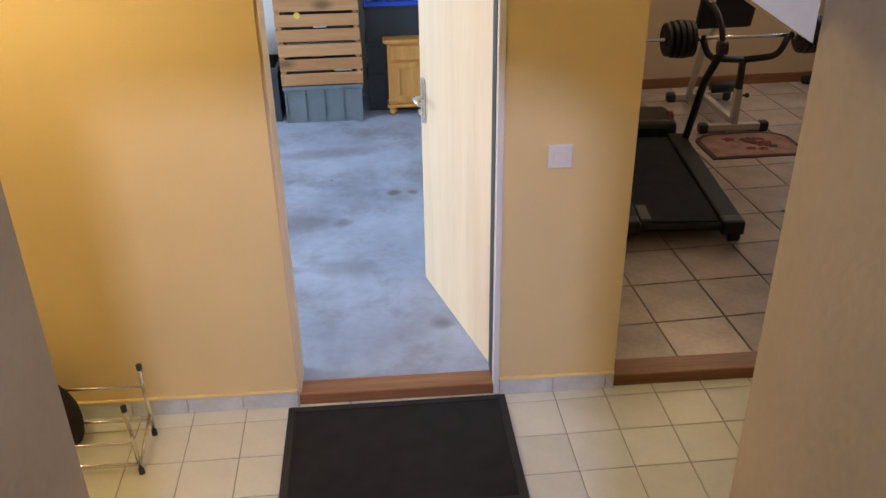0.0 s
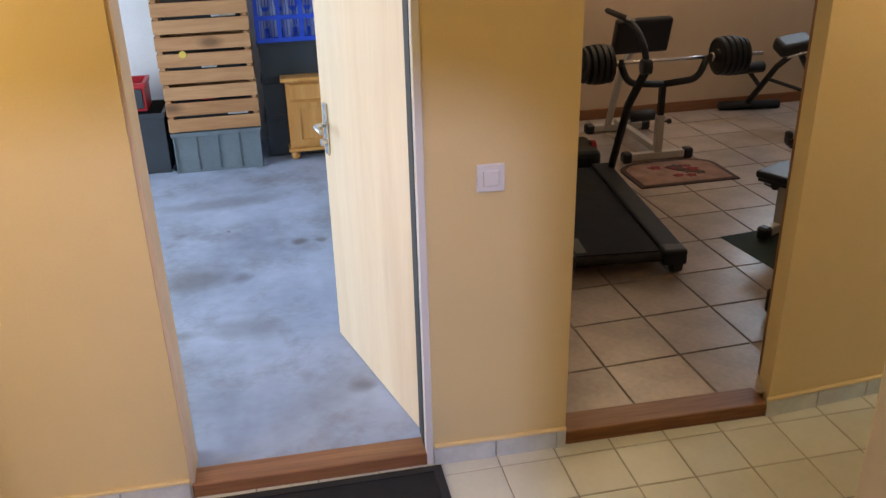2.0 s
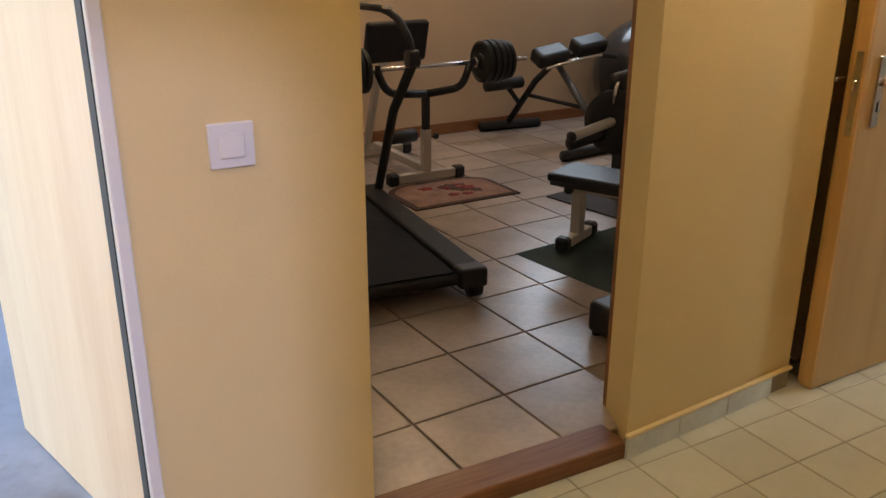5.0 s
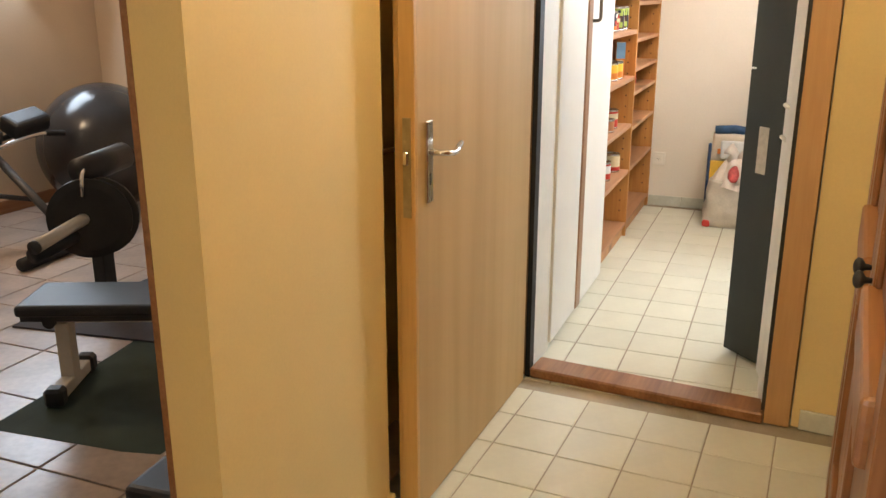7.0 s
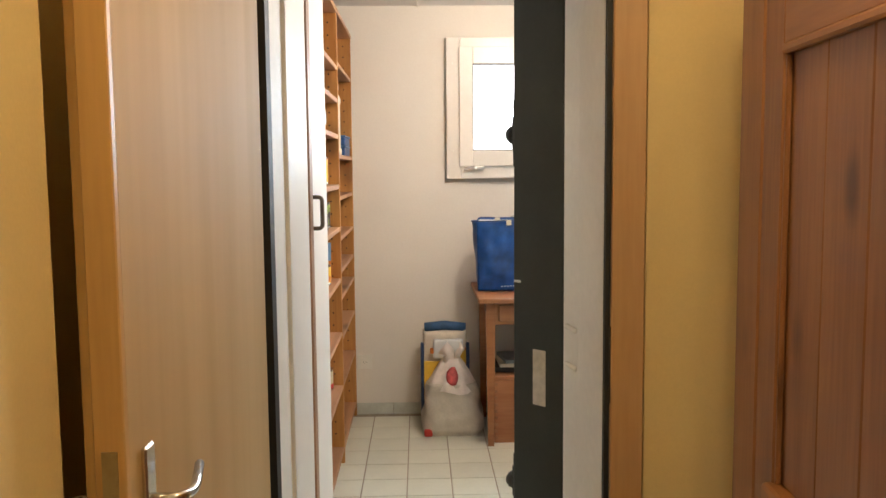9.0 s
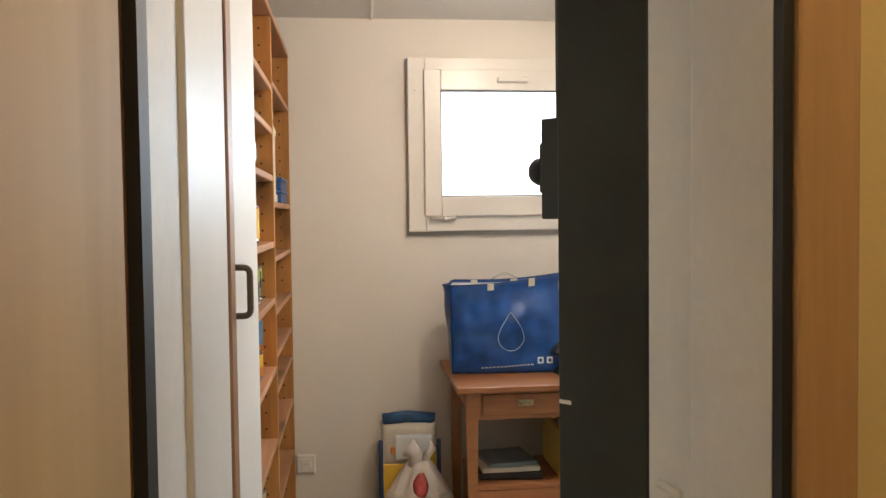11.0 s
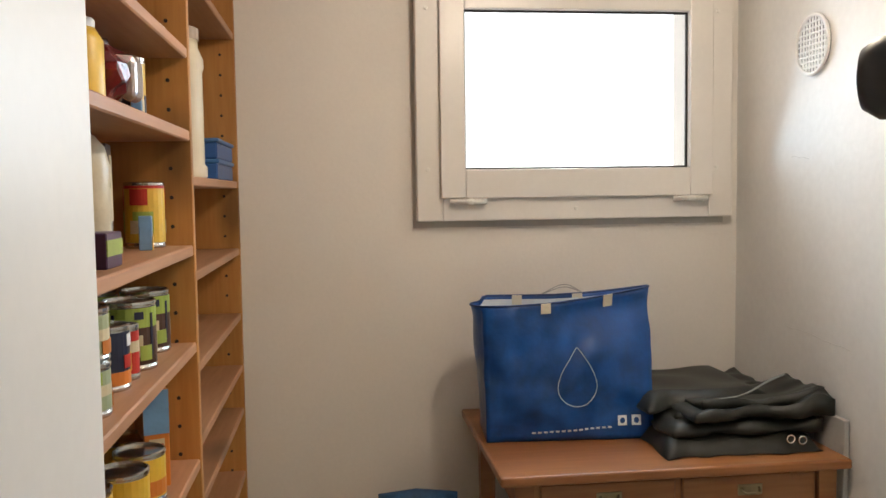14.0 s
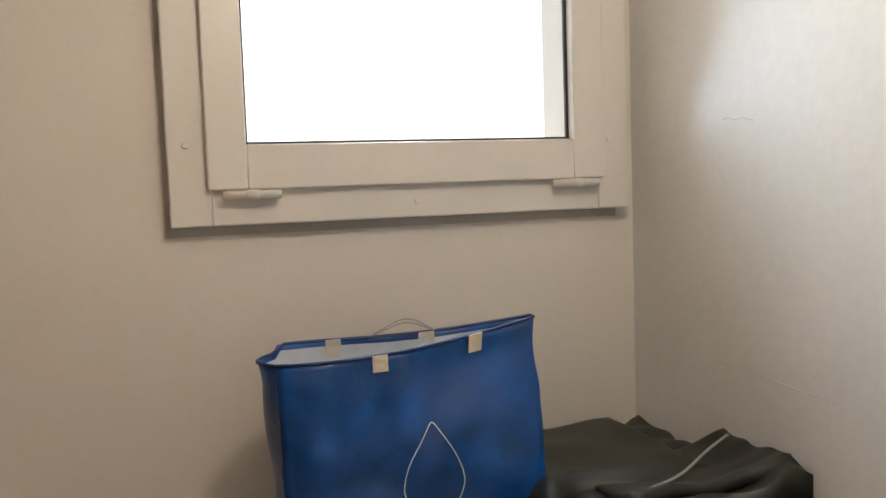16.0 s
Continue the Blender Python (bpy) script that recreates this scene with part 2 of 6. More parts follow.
def part(name, bm, material, parent=None, label="", m=None, smooth=False):
    me = bpy.data.meshes.new(name)
    bm.to_mesh(me)
    bm.free()
    me.materials.append(material)
    if smooth:
        me.polygons.foreach_set("use_smooth", [True] * len(me.polygons))
    ob = new(name, me)
    if parent is not None:
        ob.parent = parent
    if m is not None:
        ob.matrix_basis = m
    return tagged(ob, label) if label else ob


def thing(name, m, label, category, group=""):
    ob = new(name)
    ob.matrix_basis = m
    ob.empty_display_size = 0.1
    return tagged(ob, label, category, group)


def setting(name, bm, material, label, category, m=None):
    return tagged(part(name, bm, material, None, m=m), label, category, "", "structure")


def piece(name, me, parent, m):
    ob = new(name, me)
    ob.parent = parent
    ob.matrix_basis = m
    return ob


def mesh_of(name, bm, material):
    me = bpy.data.meshes.new(name)
    bm.to_mesh(me)
    bm.free()
    me.materials.append(material)
    return me


def tube(pts, r, sides=10, caps=True, close=False):
    """A round bar along the points, with a radius at each or one for all."""
    bm = bmesh.new()
    P = [Vector(p) for p in pts]
    R = r if isinstance(r, (list, tuple)) else [r] * len(P)
    rings, up = [], None
    for i, p in enumerate(P):
        a = P[max(i - 1, 0)] if not close else P[i - 1]
        c = P[min(i + 1, len(P) - 1)] if not close else P[(i + 1) % len(P)]
        d = (c - a).normalized()
        if up is None:
            up = d.orthogonal().normalized()
        up = (up - d * up.dot(d)).normalized()
        side = d.cross(up)
        rings.append([bm.verts.new(p + (up * math.cos(k * math.tau / sides) + side * math.sin(k * math.tau / sides)) * R[i]) for k in range(sides)])
    pairs = list(zip(rings, rings[1:])) + ([(rings[-1], rings[0])] if close else [])
    for a, b in pairs:
        for k in range(sides):
            j = (k + 1) % sides
            bm.faces.new((a[k], a[j], b[j], b[k]))
    if caps and not close:
        bm.faces.new(rings[0][::-1]), bm.faces.new(rings[-1])
    return bm


def bend(pts, r, n=5):
    """The points with their corners rounded by r."""
    P = [Vector(p) for p in pts]
    out = [P[0]]
    for a, b, c in zip(P, P[1:], P[2:]):
        u, w = (a - b), (c - b)
        k = min(r, u.length * 0.45, w.length * 0.45)
        s, e = b + u.normalized() * k, b + w.normalized() * k
        for i in range(n + 1):
            t = i / n
            out.append(s * (1 - t) ** 2 + b * 2 * t * (1 - t) + e * t * t)
    return out + [P[-1]]


def lathe(profile, sides=24):
    """A turned body from (radius, height) pairs, round z."""
    bm = bmesh.new()
    rings = []
    for r, z in profile:
        rings.append([bm.verts.new((r * math.cos(k * math.tau / sides), r * math.sin(k * math.tau / sides), z)) for k in range(sides)])
    for a, b in zip(rings, rings[1:]):
        for k in range(sides):
            j = (k + 1) % sides
            bm.faces.new((a[k], a[j], b[j], b[k]))
    bm.faces.new(rings[0][::-1]), bm.faces.new(rings[-1])
    return bm


def disc_x(profile, sides=24):
    """A turned body round the x axis."""
    bm = lathe(profile, sides)
    bmesh.ops.rotate(bm, cent=(0, 0, 0), matrix=Matrix.Rotation(radians(90), 3, "Y"), verts=bm.verts)
    return bm


def join(*bms):
    """Several bmeshes of one part as one."""
    bm = bms[0]
    for b in bms[1:]:
        me = bpy.data.meshes.new("tmp")
        b.to_mesh(me)
        b.free()
        bm.from_mesh(me)
        bpy.data.meshes.remove(me)
    return bm


# ---- large structure ----
H = 2.5
WALL_Y, WALL_B = 2.95, 3.16
D1L, D1R, D2L, D2R = -0.336, 0.497, 1.007, 1.812
SLX, SLY = -0.47, 1.25
JX, JB, WEND = 0.014, 1.892, 2.605
NW = pose(0.35, 2.95, 0, 0, 0, 1.2) @ pose(-0.35, -2.95, 0)
ST = pose(3.7, 2.6, 0, 0, 0, 4.5)
FAR, RIGHT, LEFTW = 3.085, -1.225, 0.80

setting("wall_north", solid((-2.6, WALL_Y, 0, D1L, WALL_B, H), (D1L, WALL_Y, 2.06, D1R, WALL_B, H), (D1R, WALL_Y, 0, D2L, WALL_B, H), (D2L, WALL_Y, 2.06, D2R, WALL_B, H)), YELLOW, "yellow plastered wall with two doorways", "wall", NW)
setting("wall_north_east", prism([(D2R + JX, 2.985), (WEND, 3.08), (WEND, 3.3), (2.2, 3.3), (JB, 3.17)], 0, H), YELLOW, "yellow plastered wall beside the gym doorway", "wall")
setting("wall_recess", prism([(WEND + 0.002, 3.3), (3.72, 3.3), (3.72, 3.42), (WEND + 0.002, 3.42)], 0, H), YELLOW, "shaded yellow wall behind the open door", "wall")
setting("wall_east", solid((3.69, 3.075, 0, 3.775, 3.3, H), (3.69, 1.45, 0, 3.775, 2.095, H), (3.69, 2.095, 2.07, 3.775, 3.075, H)), YELLOW, "yellow wall round the storage doorway", "wall")
setting("wall_west", solid((-2.72, 0.5, 0, -2.6, 3.2, H)), YELLOW, "yellow plastered wall closing the hall", "wall")
setting("wall_stair_right", prism([(0.665, -1.6), (0.665, 1.070), (0.674, 1.082), (1.378, 1.082), (1.378, 0.95), (0.83, 0.95), (0.83, -1.6)], 0, 4.2), STAIRPLASTER, "uneven cream plaster wall beside the stairs", "wall")
setting("wall_stair_left", prism([(-0.6, -1.6), (SLX, -1.6), (SLX, SLY), (-2.6, SLY), (-2.6, SLY - 0.13), (-0.6, SLY - 0.13)], 0, 4.2), STAIRPLASTER, "cream plaster wall beside the stairs", "wall")
setting("wall_corridor_south", prism([(1.38, 1.082), (1.5, 1.082), (1.5, 1.6), (3.688, 1.63), (3.688, 1.45), (1.62, 1.45), (1.62, 0.95), (1.38, 0.95)], 0, H), YELLOW, "yellow wall along the corridor", "wall")
setting("wall_stair_back", solid((-0.6, -1.75, 0, 0.83, -1.6, 4.2)), STAIRPLASTER, "cream wall at the head of the stairs", "wall")
setting("ceiling_hall", prism([(-2.6, SLY), (SLX, SLY), (SLX, 1.225), (0.665, 1.225), (0.665, 1.05), (3.78, 1.05), (3.78, 3.42), (-2.6, 3.42)], H, H + 0.15), CEILING, "white painted hall ceiling", "ceiling")
setting("ceiling_stairs", solid((-0.6, -1.75, 4.2, 0.83, 1.4, 4.3)), CEILING, "white ceiling above the stairs", "ceiling")
_l = prism([(SLX, 2.078), (0.526, 2.078), (0.665, 1.99), (0.665, 4.2), (SLX, 4.2)], -1.225, -1.083)
setting("wall_stair_lintel", _l, STAIRPLASTER, "cream plaster lintel above the stair opening with a sloped corner", "wall", Matrix(((1, 0, 0, 0), (0, 0, -1, 0), (0, 1, 0, 0), (0, 0, 0, 1))))
setting("ground", solid((-60, -60, -0.3, 60, 60, -0.06)), GARAGEFLOOR, "grey concrete slab under the house", "ground")

stairs = setting("stairs", solid(*[(SLX, 1.3 - 0.27 * (i + 1), 0.0, 0.665, 1.3 - 0.27 * i, 0.175 * (i + 1)) for i in range(10)], bevel=0.004), STAIRPLASTER, "plain steps down into the hall", "stairs")

# garage
setting("floor_garage", solid((-3.6, WALL_B - 0.12, -0.06, 0.95, 7.1, 0.045)), GARAGEFLOOR, "blue-grey worn concrete garage floor with stains", "floor")
setting("wall_garage_back", solid((-3.6, 6.95, 0, 0.95, 7.1, 2.6)), GREYWALL, "pale grey-white garage wall", "wall")
setting("wall_garage_side", solid((0.83, WALL_B + 0.03, 0, 0.95, 7.1, 2.6)), GREYWALL, "pale wall between garage and gym", "wall")
setting("wall_garage_west", solid((-3.6, WALL_B, 0, -3.5, 7.1, 0.15), (-3.6, WALL_B, 0.15, -3.5, 3.3, 2.4), (-3.6, 6.0, 0.15, -3.5, 7.1, 2.4), (-3.6, WALL_B, 2.4, -3.5, 7.1, 2.6)), GREYWALL, "garage wall with the open garage door", "wall")
setting("ceiling_garage", solid((-3.6, WALL_B, 2.6, 0.95, 7.1, 2.7)), CEILING, "white garage ceiling", "ceiling")

# gym
setting("floor_gym", prism([(0.95, 3.06), (2.0, 3.08), (2.0, 3.32), (2.64, 3.42), (3.6, 3.47), (5.5, 3.62), (5.5, 7.3), (0.95, 7.3)], -0.06, 0.048), GYMGROUT, "dark grout under beige floor tiles", "floor")
setting("wall_gym_back", solid((0.4, 0, 0, 3.5, 0.12, 2.6), (4.4, 0, 0, 5.2, 0.12, 2.6), (3.5, 0, 0, 4.4, 0.12, 1.42), (3.5, 0, 2.08, 4.4, 0.12, 2.6)), PEACH, "cream plaster gym wall with a small window", "wall", pose(0.5, 6.77, 0, 0, 0, 3.4))
setting("wall_gym_right", solid((5.35, 3.6, 0, 5.5, 7.3, 2.6)), PEACH, "cream plaster gym wall", "wall")
setting("wall_gym_near", prism([(2.2, 3.302), (2.66, 3.422), (3.7, 3.422), (5.5, 3.56), (5.5, 3.62), (2.6, 3.46), (2.2, 3.34)], 0, 2.6), PEACH, "cream plaster gym wall", "wall")
setting("ceiling_gym", solid((0.95, WALL_B + 0.02, 2.63, 5.5, 7.3, 2.73)), CEILING, "white gym ceiling", "ceiling")

# storage room, in its own slightly turned axes
setting("wall_far", solid((FAR, RIGHT - 0.1, 0, FAR + 0.14, -1.05, 2.52), (FAR, -0.22, 0, FAR + 0.14, LEFTW + 0.1, 2.52), (FAR, -1.05, 0, FAR + 0.14, -0.22, 1.58), (FAR, -1.05, 2.28, FAR + 0.14, -0.22, 2.52)), WHITEWALL, "off-white plaster wall with a small window", "wall", ST)
setting("wall_storage_right", solid((0.45, RIGHT - 0.12, 0, FAR, RIGHT, 2.52)), CONCRETE_WHITE, "white painted concrete wall with hairline cracks", "wall", ST)
setting("wall_storage_left", solid((0.25, LEFTW, 0, FAR, LEFTW + 0.1, 2.52)), WHITEWALL, "off-white plaster wall behind the shelves", "wall", ST)
setting("ceiling_storage", solid((0.25, RIGHT - 0.1, 2.52, FAR + 0.1, LEFTW + 0.1, 2.62)), CEILING, "white concrete ceiling", "ceiling", ST)

# ---- more materials ----
WHITEPAINT = mat("white_lacquer", (0.78, 0.77, 0.74), 0.42, vary=0.04, scale=2, fine=50, bump=0.05)
PLASTICWHITE = mat("white_plastic", (0.80, 0.78, 0.73), 0.35, vary=0.03, bump=0.02)
PVC = mat("white_window_frame", (0.78, 0.75, 0.70), 0.3, vary=0.04, scale=3, bump=0.03)
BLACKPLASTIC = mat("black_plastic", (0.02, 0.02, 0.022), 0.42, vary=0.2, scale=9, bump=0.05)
BLACKVINYL = mat("black_vinyl", (0.016, 0.017, 0.02), 0.48, vary=0.2, scale=12, fine=200, bump=0.25)
BLACKIRON = mat("black_iron", (0.02, 0.019, 0.019), 0.6, vary=0.3, scale=14, fine=160, bump=0.3)
WHITESTEEL = mat("white_powder_steel", (0.62, 0.58, 0.52), 0.4, vary=0.1, scale=6, bump=0.04)
GREYSTEEL = mat("grey_steel", (0.10, 0.10, 0.105), 0.4, metal=0.4, vary=0.1, bump=0.03)
RED = mat("red_plastic", (0.42, 0.02, 0.03), 0.35, vary=0.1, bump=0.02)
CRATEWOOD = wood("crate_wood", (0.56, 0.31, 0.14), (0.38, 0.18, 0.07), axis=0, rough=0.7, rings=12, knots=4)
PINELIGHT = wood("light_pine", (0.68, 0.35, 0.10), (0.52, 0.23, 0.05), axis=2, rough=0.35, rings=12, knots=5)
SHELFWOOD = wood("shelf_pine", (0.52, 0.26, 0.075), (0.37, 0.16, 0.04), axis=2, rough=0.45, rings=10, knots=3)
SHELFBOARD = wood("shelf_board", (0.48, 0.25, 0.13), (0.35, 0.17, 0.08), axis=0, rough=0.5, rings=10, knots=3)
TABLEWOOD = wood("table_pine", (0.38, 0.165, 0.06), (0.25, 0.095, 0.03), axis=1, rough=0.4, rings=10, knots=3)
GREYCRATE = mat("grey_crate", (0.16, 0.20, 0.22), 0.5, vary=0.15, scale=5, bump=0.05)
DARKCRATE = mat("dark_crate", (0.035, 0.045, 0.055), 0.5, vary=0.15, scale=5, bump=0.05)
BLUECRATE = mat("blue_crate", (0.015, 0.07, 0.55), 0.4, vary=0.1, scale=5, bump=0.05)
BAGBLUE = mat("blue_woven_plastic", (0.004, 0.066, 0.28), 0.28, vary=0.35, scale=9, fine=34, bump=0.9)
BAGLINING = mat("white_lining", (0.62, 0.66, 0.70), 0.5, vary=0.08, scale=14, bump=0.3)
LINEN = mat("beige_tape", (0.66, 0.60, 0.48), 0.8, vary=0.1, fine=300, bump=0.3)
WHITEINK = mat("white_print", (0.75, 0.78, 0.8), 0.5, vary=0.05, bump=0)
TARP = mat("dark_green_tarp", (0.017, 0.0185, 0.0135), 0.48, vary=0.3, scale=8, fine=120, bump=0.35)
SACKCLOTH = mat("translucent_sack", (0.55, 0.51, 0.44), 0.5, vary=0.15, scale=12, fine=90, bump=0.7)
YELLOWPLASTIC = mat("yellow_plastic", (0.72, 0.53, 0.10), 0.4, vary=0.1, bump=0.04)
MATGREEN = mat("green_mat", (0.035, 0.06, 0.052), 0.85, vary=0.2, scale=7, fine=200, bump=0.4)
MATGREY = mat("grey_mat", (0.07, 0.065, 0.075), 0.85, vary=0.2, scale=7, fine=200, bump=0.4)
RUG = mat("rug_field", (0.42, 0.24, 0.17), 0.95, vary=0.3, scale=9, fine=260, bump=0.8)
RUGDARK = mat("rug_border", (0.11, 0.06, 0.045), 0.95, vary=0.3, scale=14, fine=260, bump=0.8)
RUGRED = mat("rug_flowers", (0.36, 0.045, 0.04), 0.95, vary=0.5, scale=22, fine=260, bump=0.8)
BALLGREY = mat("ball_vinyl", (0.045, 0.042, 0.042), 0.2, vary=0.1, scale=3, bump=0.05)
SKIRTWOOD = wood("skirting_wood", (0.36, 0.17, 0.08), (0.24, 0.10, 0.04), axis=0, rough=0.5)
MATBLACK = mat("doormat_rib", (0.012, 0.012, 0.013), 0.9, vary=0.4, scale=10, fine=300, bump=0.8)
SEALBLACK = mat("black_seal", (0.012, 0.011, 0.01), 0.6, vary=0.2, bump=0.05)
OLDBRASS = mat("old_brass", (0.42, 0.36, 0.22), 0.4, metal=0.9, vary=0.2, scale=20, bump=0.1)
TIN = mat("tin", (0.62, 0.61, 0.58), 0.25, metal=1.0, vary=0.08, bump=0.02)
BRONZE = mat("bronze_handle", (0.17, 0.15, 0.125), 0.4, metal=0.6, vary=0.1, bump=0.03)
CHESTWOOD = wood("chest_wood", (0.40, 0.17, 0.07), (0.28, 0.10, 0.035), axis=1, rough=0.5, rings=10)
GLASS = bpy.data.materials.new("window_glass")
GLASS.use_nodes = True
_b = GLASS.node_tree.nodes["Principled BSDF"]
_b.inputs["Transmission Weight"].default_value, _b.inputs["Roughness"].default_value, _b.inputs["IOR"].default_value = 1.0, 0.02, 1.1
SKYGLOW = glow("bright_sky", (0.94, 0.97, 1.0), 2.6)
LAMPGLASS = glow("lamp_glass", (1.0, 0.86, 0.66), 9.0)


def colour(name, rgb, rough=0.4):
    return mat(name, rgb, rough, vary=0.08, scale=30, fine=120, bump=0.03)


# ---- hall: openings and fittings ----
def sill(name, x0, x1, y0, y1, z, m=None):
    return setting(name, solid((x0, y0, 0, x1, y1, z), bevel=0.006, seg=2), SILLWOOD, "varnished reddish oak door sill", "sill", m)


sill("sill_garage", D1L + 0.003, D1R - 0.003, WALL_Y - 0.005, 3.045, 0.055, NW)
sill("sill_gym", D2L + 0.003, D2R + 0.01, WALL_Y - 0.004, 3.065, 0.058, NW)
setting("trim_garage_left", solid((D1L - 0.002, WALL_Y + 0.01, 0.0, D1L + 0.012, 3.11, 2.06)), BIRCH, "pale wooden door lining", "door frame", NW)
setting("trim_garage_right", solid((D1R - 0.012, WALL_Y - 0.006, 0.0, D1R + 0.014, 3.08, 2.07), bevel=0.003), PLASTICWHITE, "white door lining strip", "door frame", NW)
# thin black strip in place of the shade in the hinge gap
setting("trim_garage_gap_shade", solid((D1R - 0.0145, WALL_Y + 0.028, 0.056, D1R - 0.0122, 3.078, 2.05)), BLACKSTEEL, "dark strip painted as the shaded gap beside the door hinges", "door frame", NW)
setting("trim_gym", solid((0.004, 0, 0.0, 0.010, 0.02, 2.06)), SILLWOOD, "narrow brown edge of the gym doorway", "door frame", pose(JB - 0.004, 3.172, 0, 0, 0, -10))


# garage door, open into the garage: x along the leaf from its hinge
d1 = thing("door_1", pose(0.490, 3.079, 0.05, 0, 0, 107.6), "pale birch veneered door standing open into the garage", "door")
d1["kind"] = "structure"
part("leaf", solid((0, -0.04, 0.0, 0.845, 0.0, 2.0), bevel=0.002), BIRCH, d1)
# black strip along the hinge edge, the gap's shade made solid
part("edge_strip", solid((-0.013, -0.03, 0, -0.001, 0.006, 2.0)), SEALBLACK, d1, "black strip painted as the shaded gap at the hinges")
for nm, y0, sgn in (("handle", 0.0, 1), ("back_handle", -0.04, -1)):
    hp_ = part(nm, solid((0.775, min(y0, y0 + sgn * 0.009), 0.86, 0.815, max(y0, y0 + sgn * 0.009), 1.075), bevel=0.003), CHROME, d1, "brushed steel back plate")
    part("lever", tube(bend([(0.795, y0, 0.985), (0.795, y0 + sgn * 0.055, 0.985), (0.69, y0 + sgn * 0.06, 0.985)], 0.02), 0.009), CHROME, hp_, smooth=True)
    part("lock_cylinder", tube([(0.795, y0, 0.915), (0.795, y0 + sgn * 0.03, 0.915)], 0.014), CHROME, hp_)

# light switch
sw = thing("light_switch", pose(0.721, 2.9575, 1.08), "white plastic light switch on the yellow wall", "switch")
part("plate", solid((-0.046, -0.009, -0.046, 0.046, 0.0, 0.046), bevel=0.003), PLASTICWHITE, sw)
part("rocker", solid((-0.026, -0.014, -0.026, 0.026, -0.008, 0.026), bevel=0.003), PLASTICWHITE, sw)

# door mat
dm = thing("doormat", pose(0.087, 2.6, 0.0, 0, 0, 1.7), "black ribbed rubber doormat on the tiles", "doormat")
part("base", solid((-0.455, -0.31, 0.001, 0.455, 0.31, 0.010), bevel=0.003), DARKRUBBER, dm)
part("border", solid((-0.455, -0.31, 0.010, 0.455, -0.28, 0.015), (-0.455, 0.28, 0.010, 0.455, 0.31, 0.015), (-0.455, -0.28, 0.010, -0.425, 0.28, 0.015), (0.425, -0.28, 0.010, 0.455, 0.28, 0.015)), DARKRUBBER, dm)
part("carpet_top", solid((-0.42, -0.275, 0.010, 0.42, 0.275, 0.0135)), MATBLACK, dm)

# folding chrome shoe rack
sr = thing("shoe_rack", pose(-1.206, 2.695, 0), "small folding chrome shoe rack with black end caps", "shoe rack")
for x in (0.30, -0.20):
    for a, b in (((x, 0.09, 0.012), (x - 0.012, 0.11, 0.32)), ((x + 0.005, -0.133, 0.012), (x - 0.02, -0.10, 0.285))):
        lg = part("leg", tube([a, b], 0.0085), CHROME, sr, smooth=True)
        for e, o in ((a, b), (b, a)):
            d = (Vector(e) - Vector(o)).normalized()
            part("end_cap", tube([Vector(e) - d * 0.012, Vector(e) + d * 0.012], 0.0115), BLACKPLASTIC, lg)
    part("brace", tube([(x + 0.002, -0.128, 0.03), (x - 0.004, 0.095, 0.10)], 0.007), CHROME, sr, smooth=True)
for y, z in ((0.10, 0.235), (0.092, 0.075), (-0.12, 0.135), (-0.13, 0.045)):
    part("rail", tube([(-0.20, y, z), (0.292, y, z)], 0.0065), CHROME, sr, smooth=True)
sb = thing("black_bag", pose(-1.27, 2.74, 0), "crumpled black cloth bag leaning beside the shoe rack", "bag")
bg = bmesh.new()
bmesh.ops.create_icosphere(bg, subdivisions=3, radius=1)
for v in bg.verts:
    n = noise.noise(v.co * 2.1) * 0.25
    v.co = Vector((v.co.x * (0.10 + 0.04 * n) * (1.1 - 0.5 * max(v.co.z, 0)) - 0.05 * v.co.z, v.co.y * 0.06 * (1 + n), 0.195 + v.co.z * 0.192))
part("body", bg, mat("black_cloth", (0.018, 0.014, 0.012), 0.9, vary=0.3, scale=12, fine=200, bump=0.6), sb, smooth=True)
part("strap", tube(bend([(0.0, -0.03, 0.36), (0.03, -0.05, 0.28), (0.06, -0.06, 0.12), (0.05, -0.06, 0.02)], 0.05), 0.008, 6), BLACKPLASTIC, sb)

# storage doorway: wooden frame, seal, sill and the beech door folded back
fr = thing("door_frame", pose(3.69, 0, 0), "varnished wooden frame round the storage doorway", "door frame")
fr["kind"] = "structure"
part("jamb", solid((-0.02, 2.10, 0, 0.085, 2.183, 2.12), bevel=0.003), FRAMEWOOD, fr)
part("jamb", solid((-0.02, 3.073, 0, 0.085, 3.14, 2.12), bevel=0.003), FRAMEWOOD, fr)
part("head", solid((-0.02, 2.183, 2.045, 0.085, 3.073, 2.12), bevel=0.003), FRAMEWOOD, fr)
part("seal", solid((0.0, 2.184, 0, 0.032, 2.197, 2.04)), SEALBLACK, fr, "black rubber seal")
part("seal", solid((-0.03, 3.053, 0, 0.012, 3.072, 2.04)), SEALBLACK, fr, "black rubber seal")
part("strike_plate", solid((-0.012, 2.181, 0.93, 0.012, 2.186, 1.13)), BLACKIRON, fr, "dark strike plate")
setting("sill_storage", solid((3.655, 2.186, 0, 3.785, 3.052, 0.04), bevel=0.006), SILLWOOD, "worn reddish wooden sill", "sill")
setting("wall_shelter", prism([(3.704, 3.058), (3.97, 3.085), (3.97, 3.3), (3.78, 3.3), (3.78, 3.072), (3.704, 3.071)], 0, H), CONCRETE_WHITE, "white painted concrete reveal", "wall")
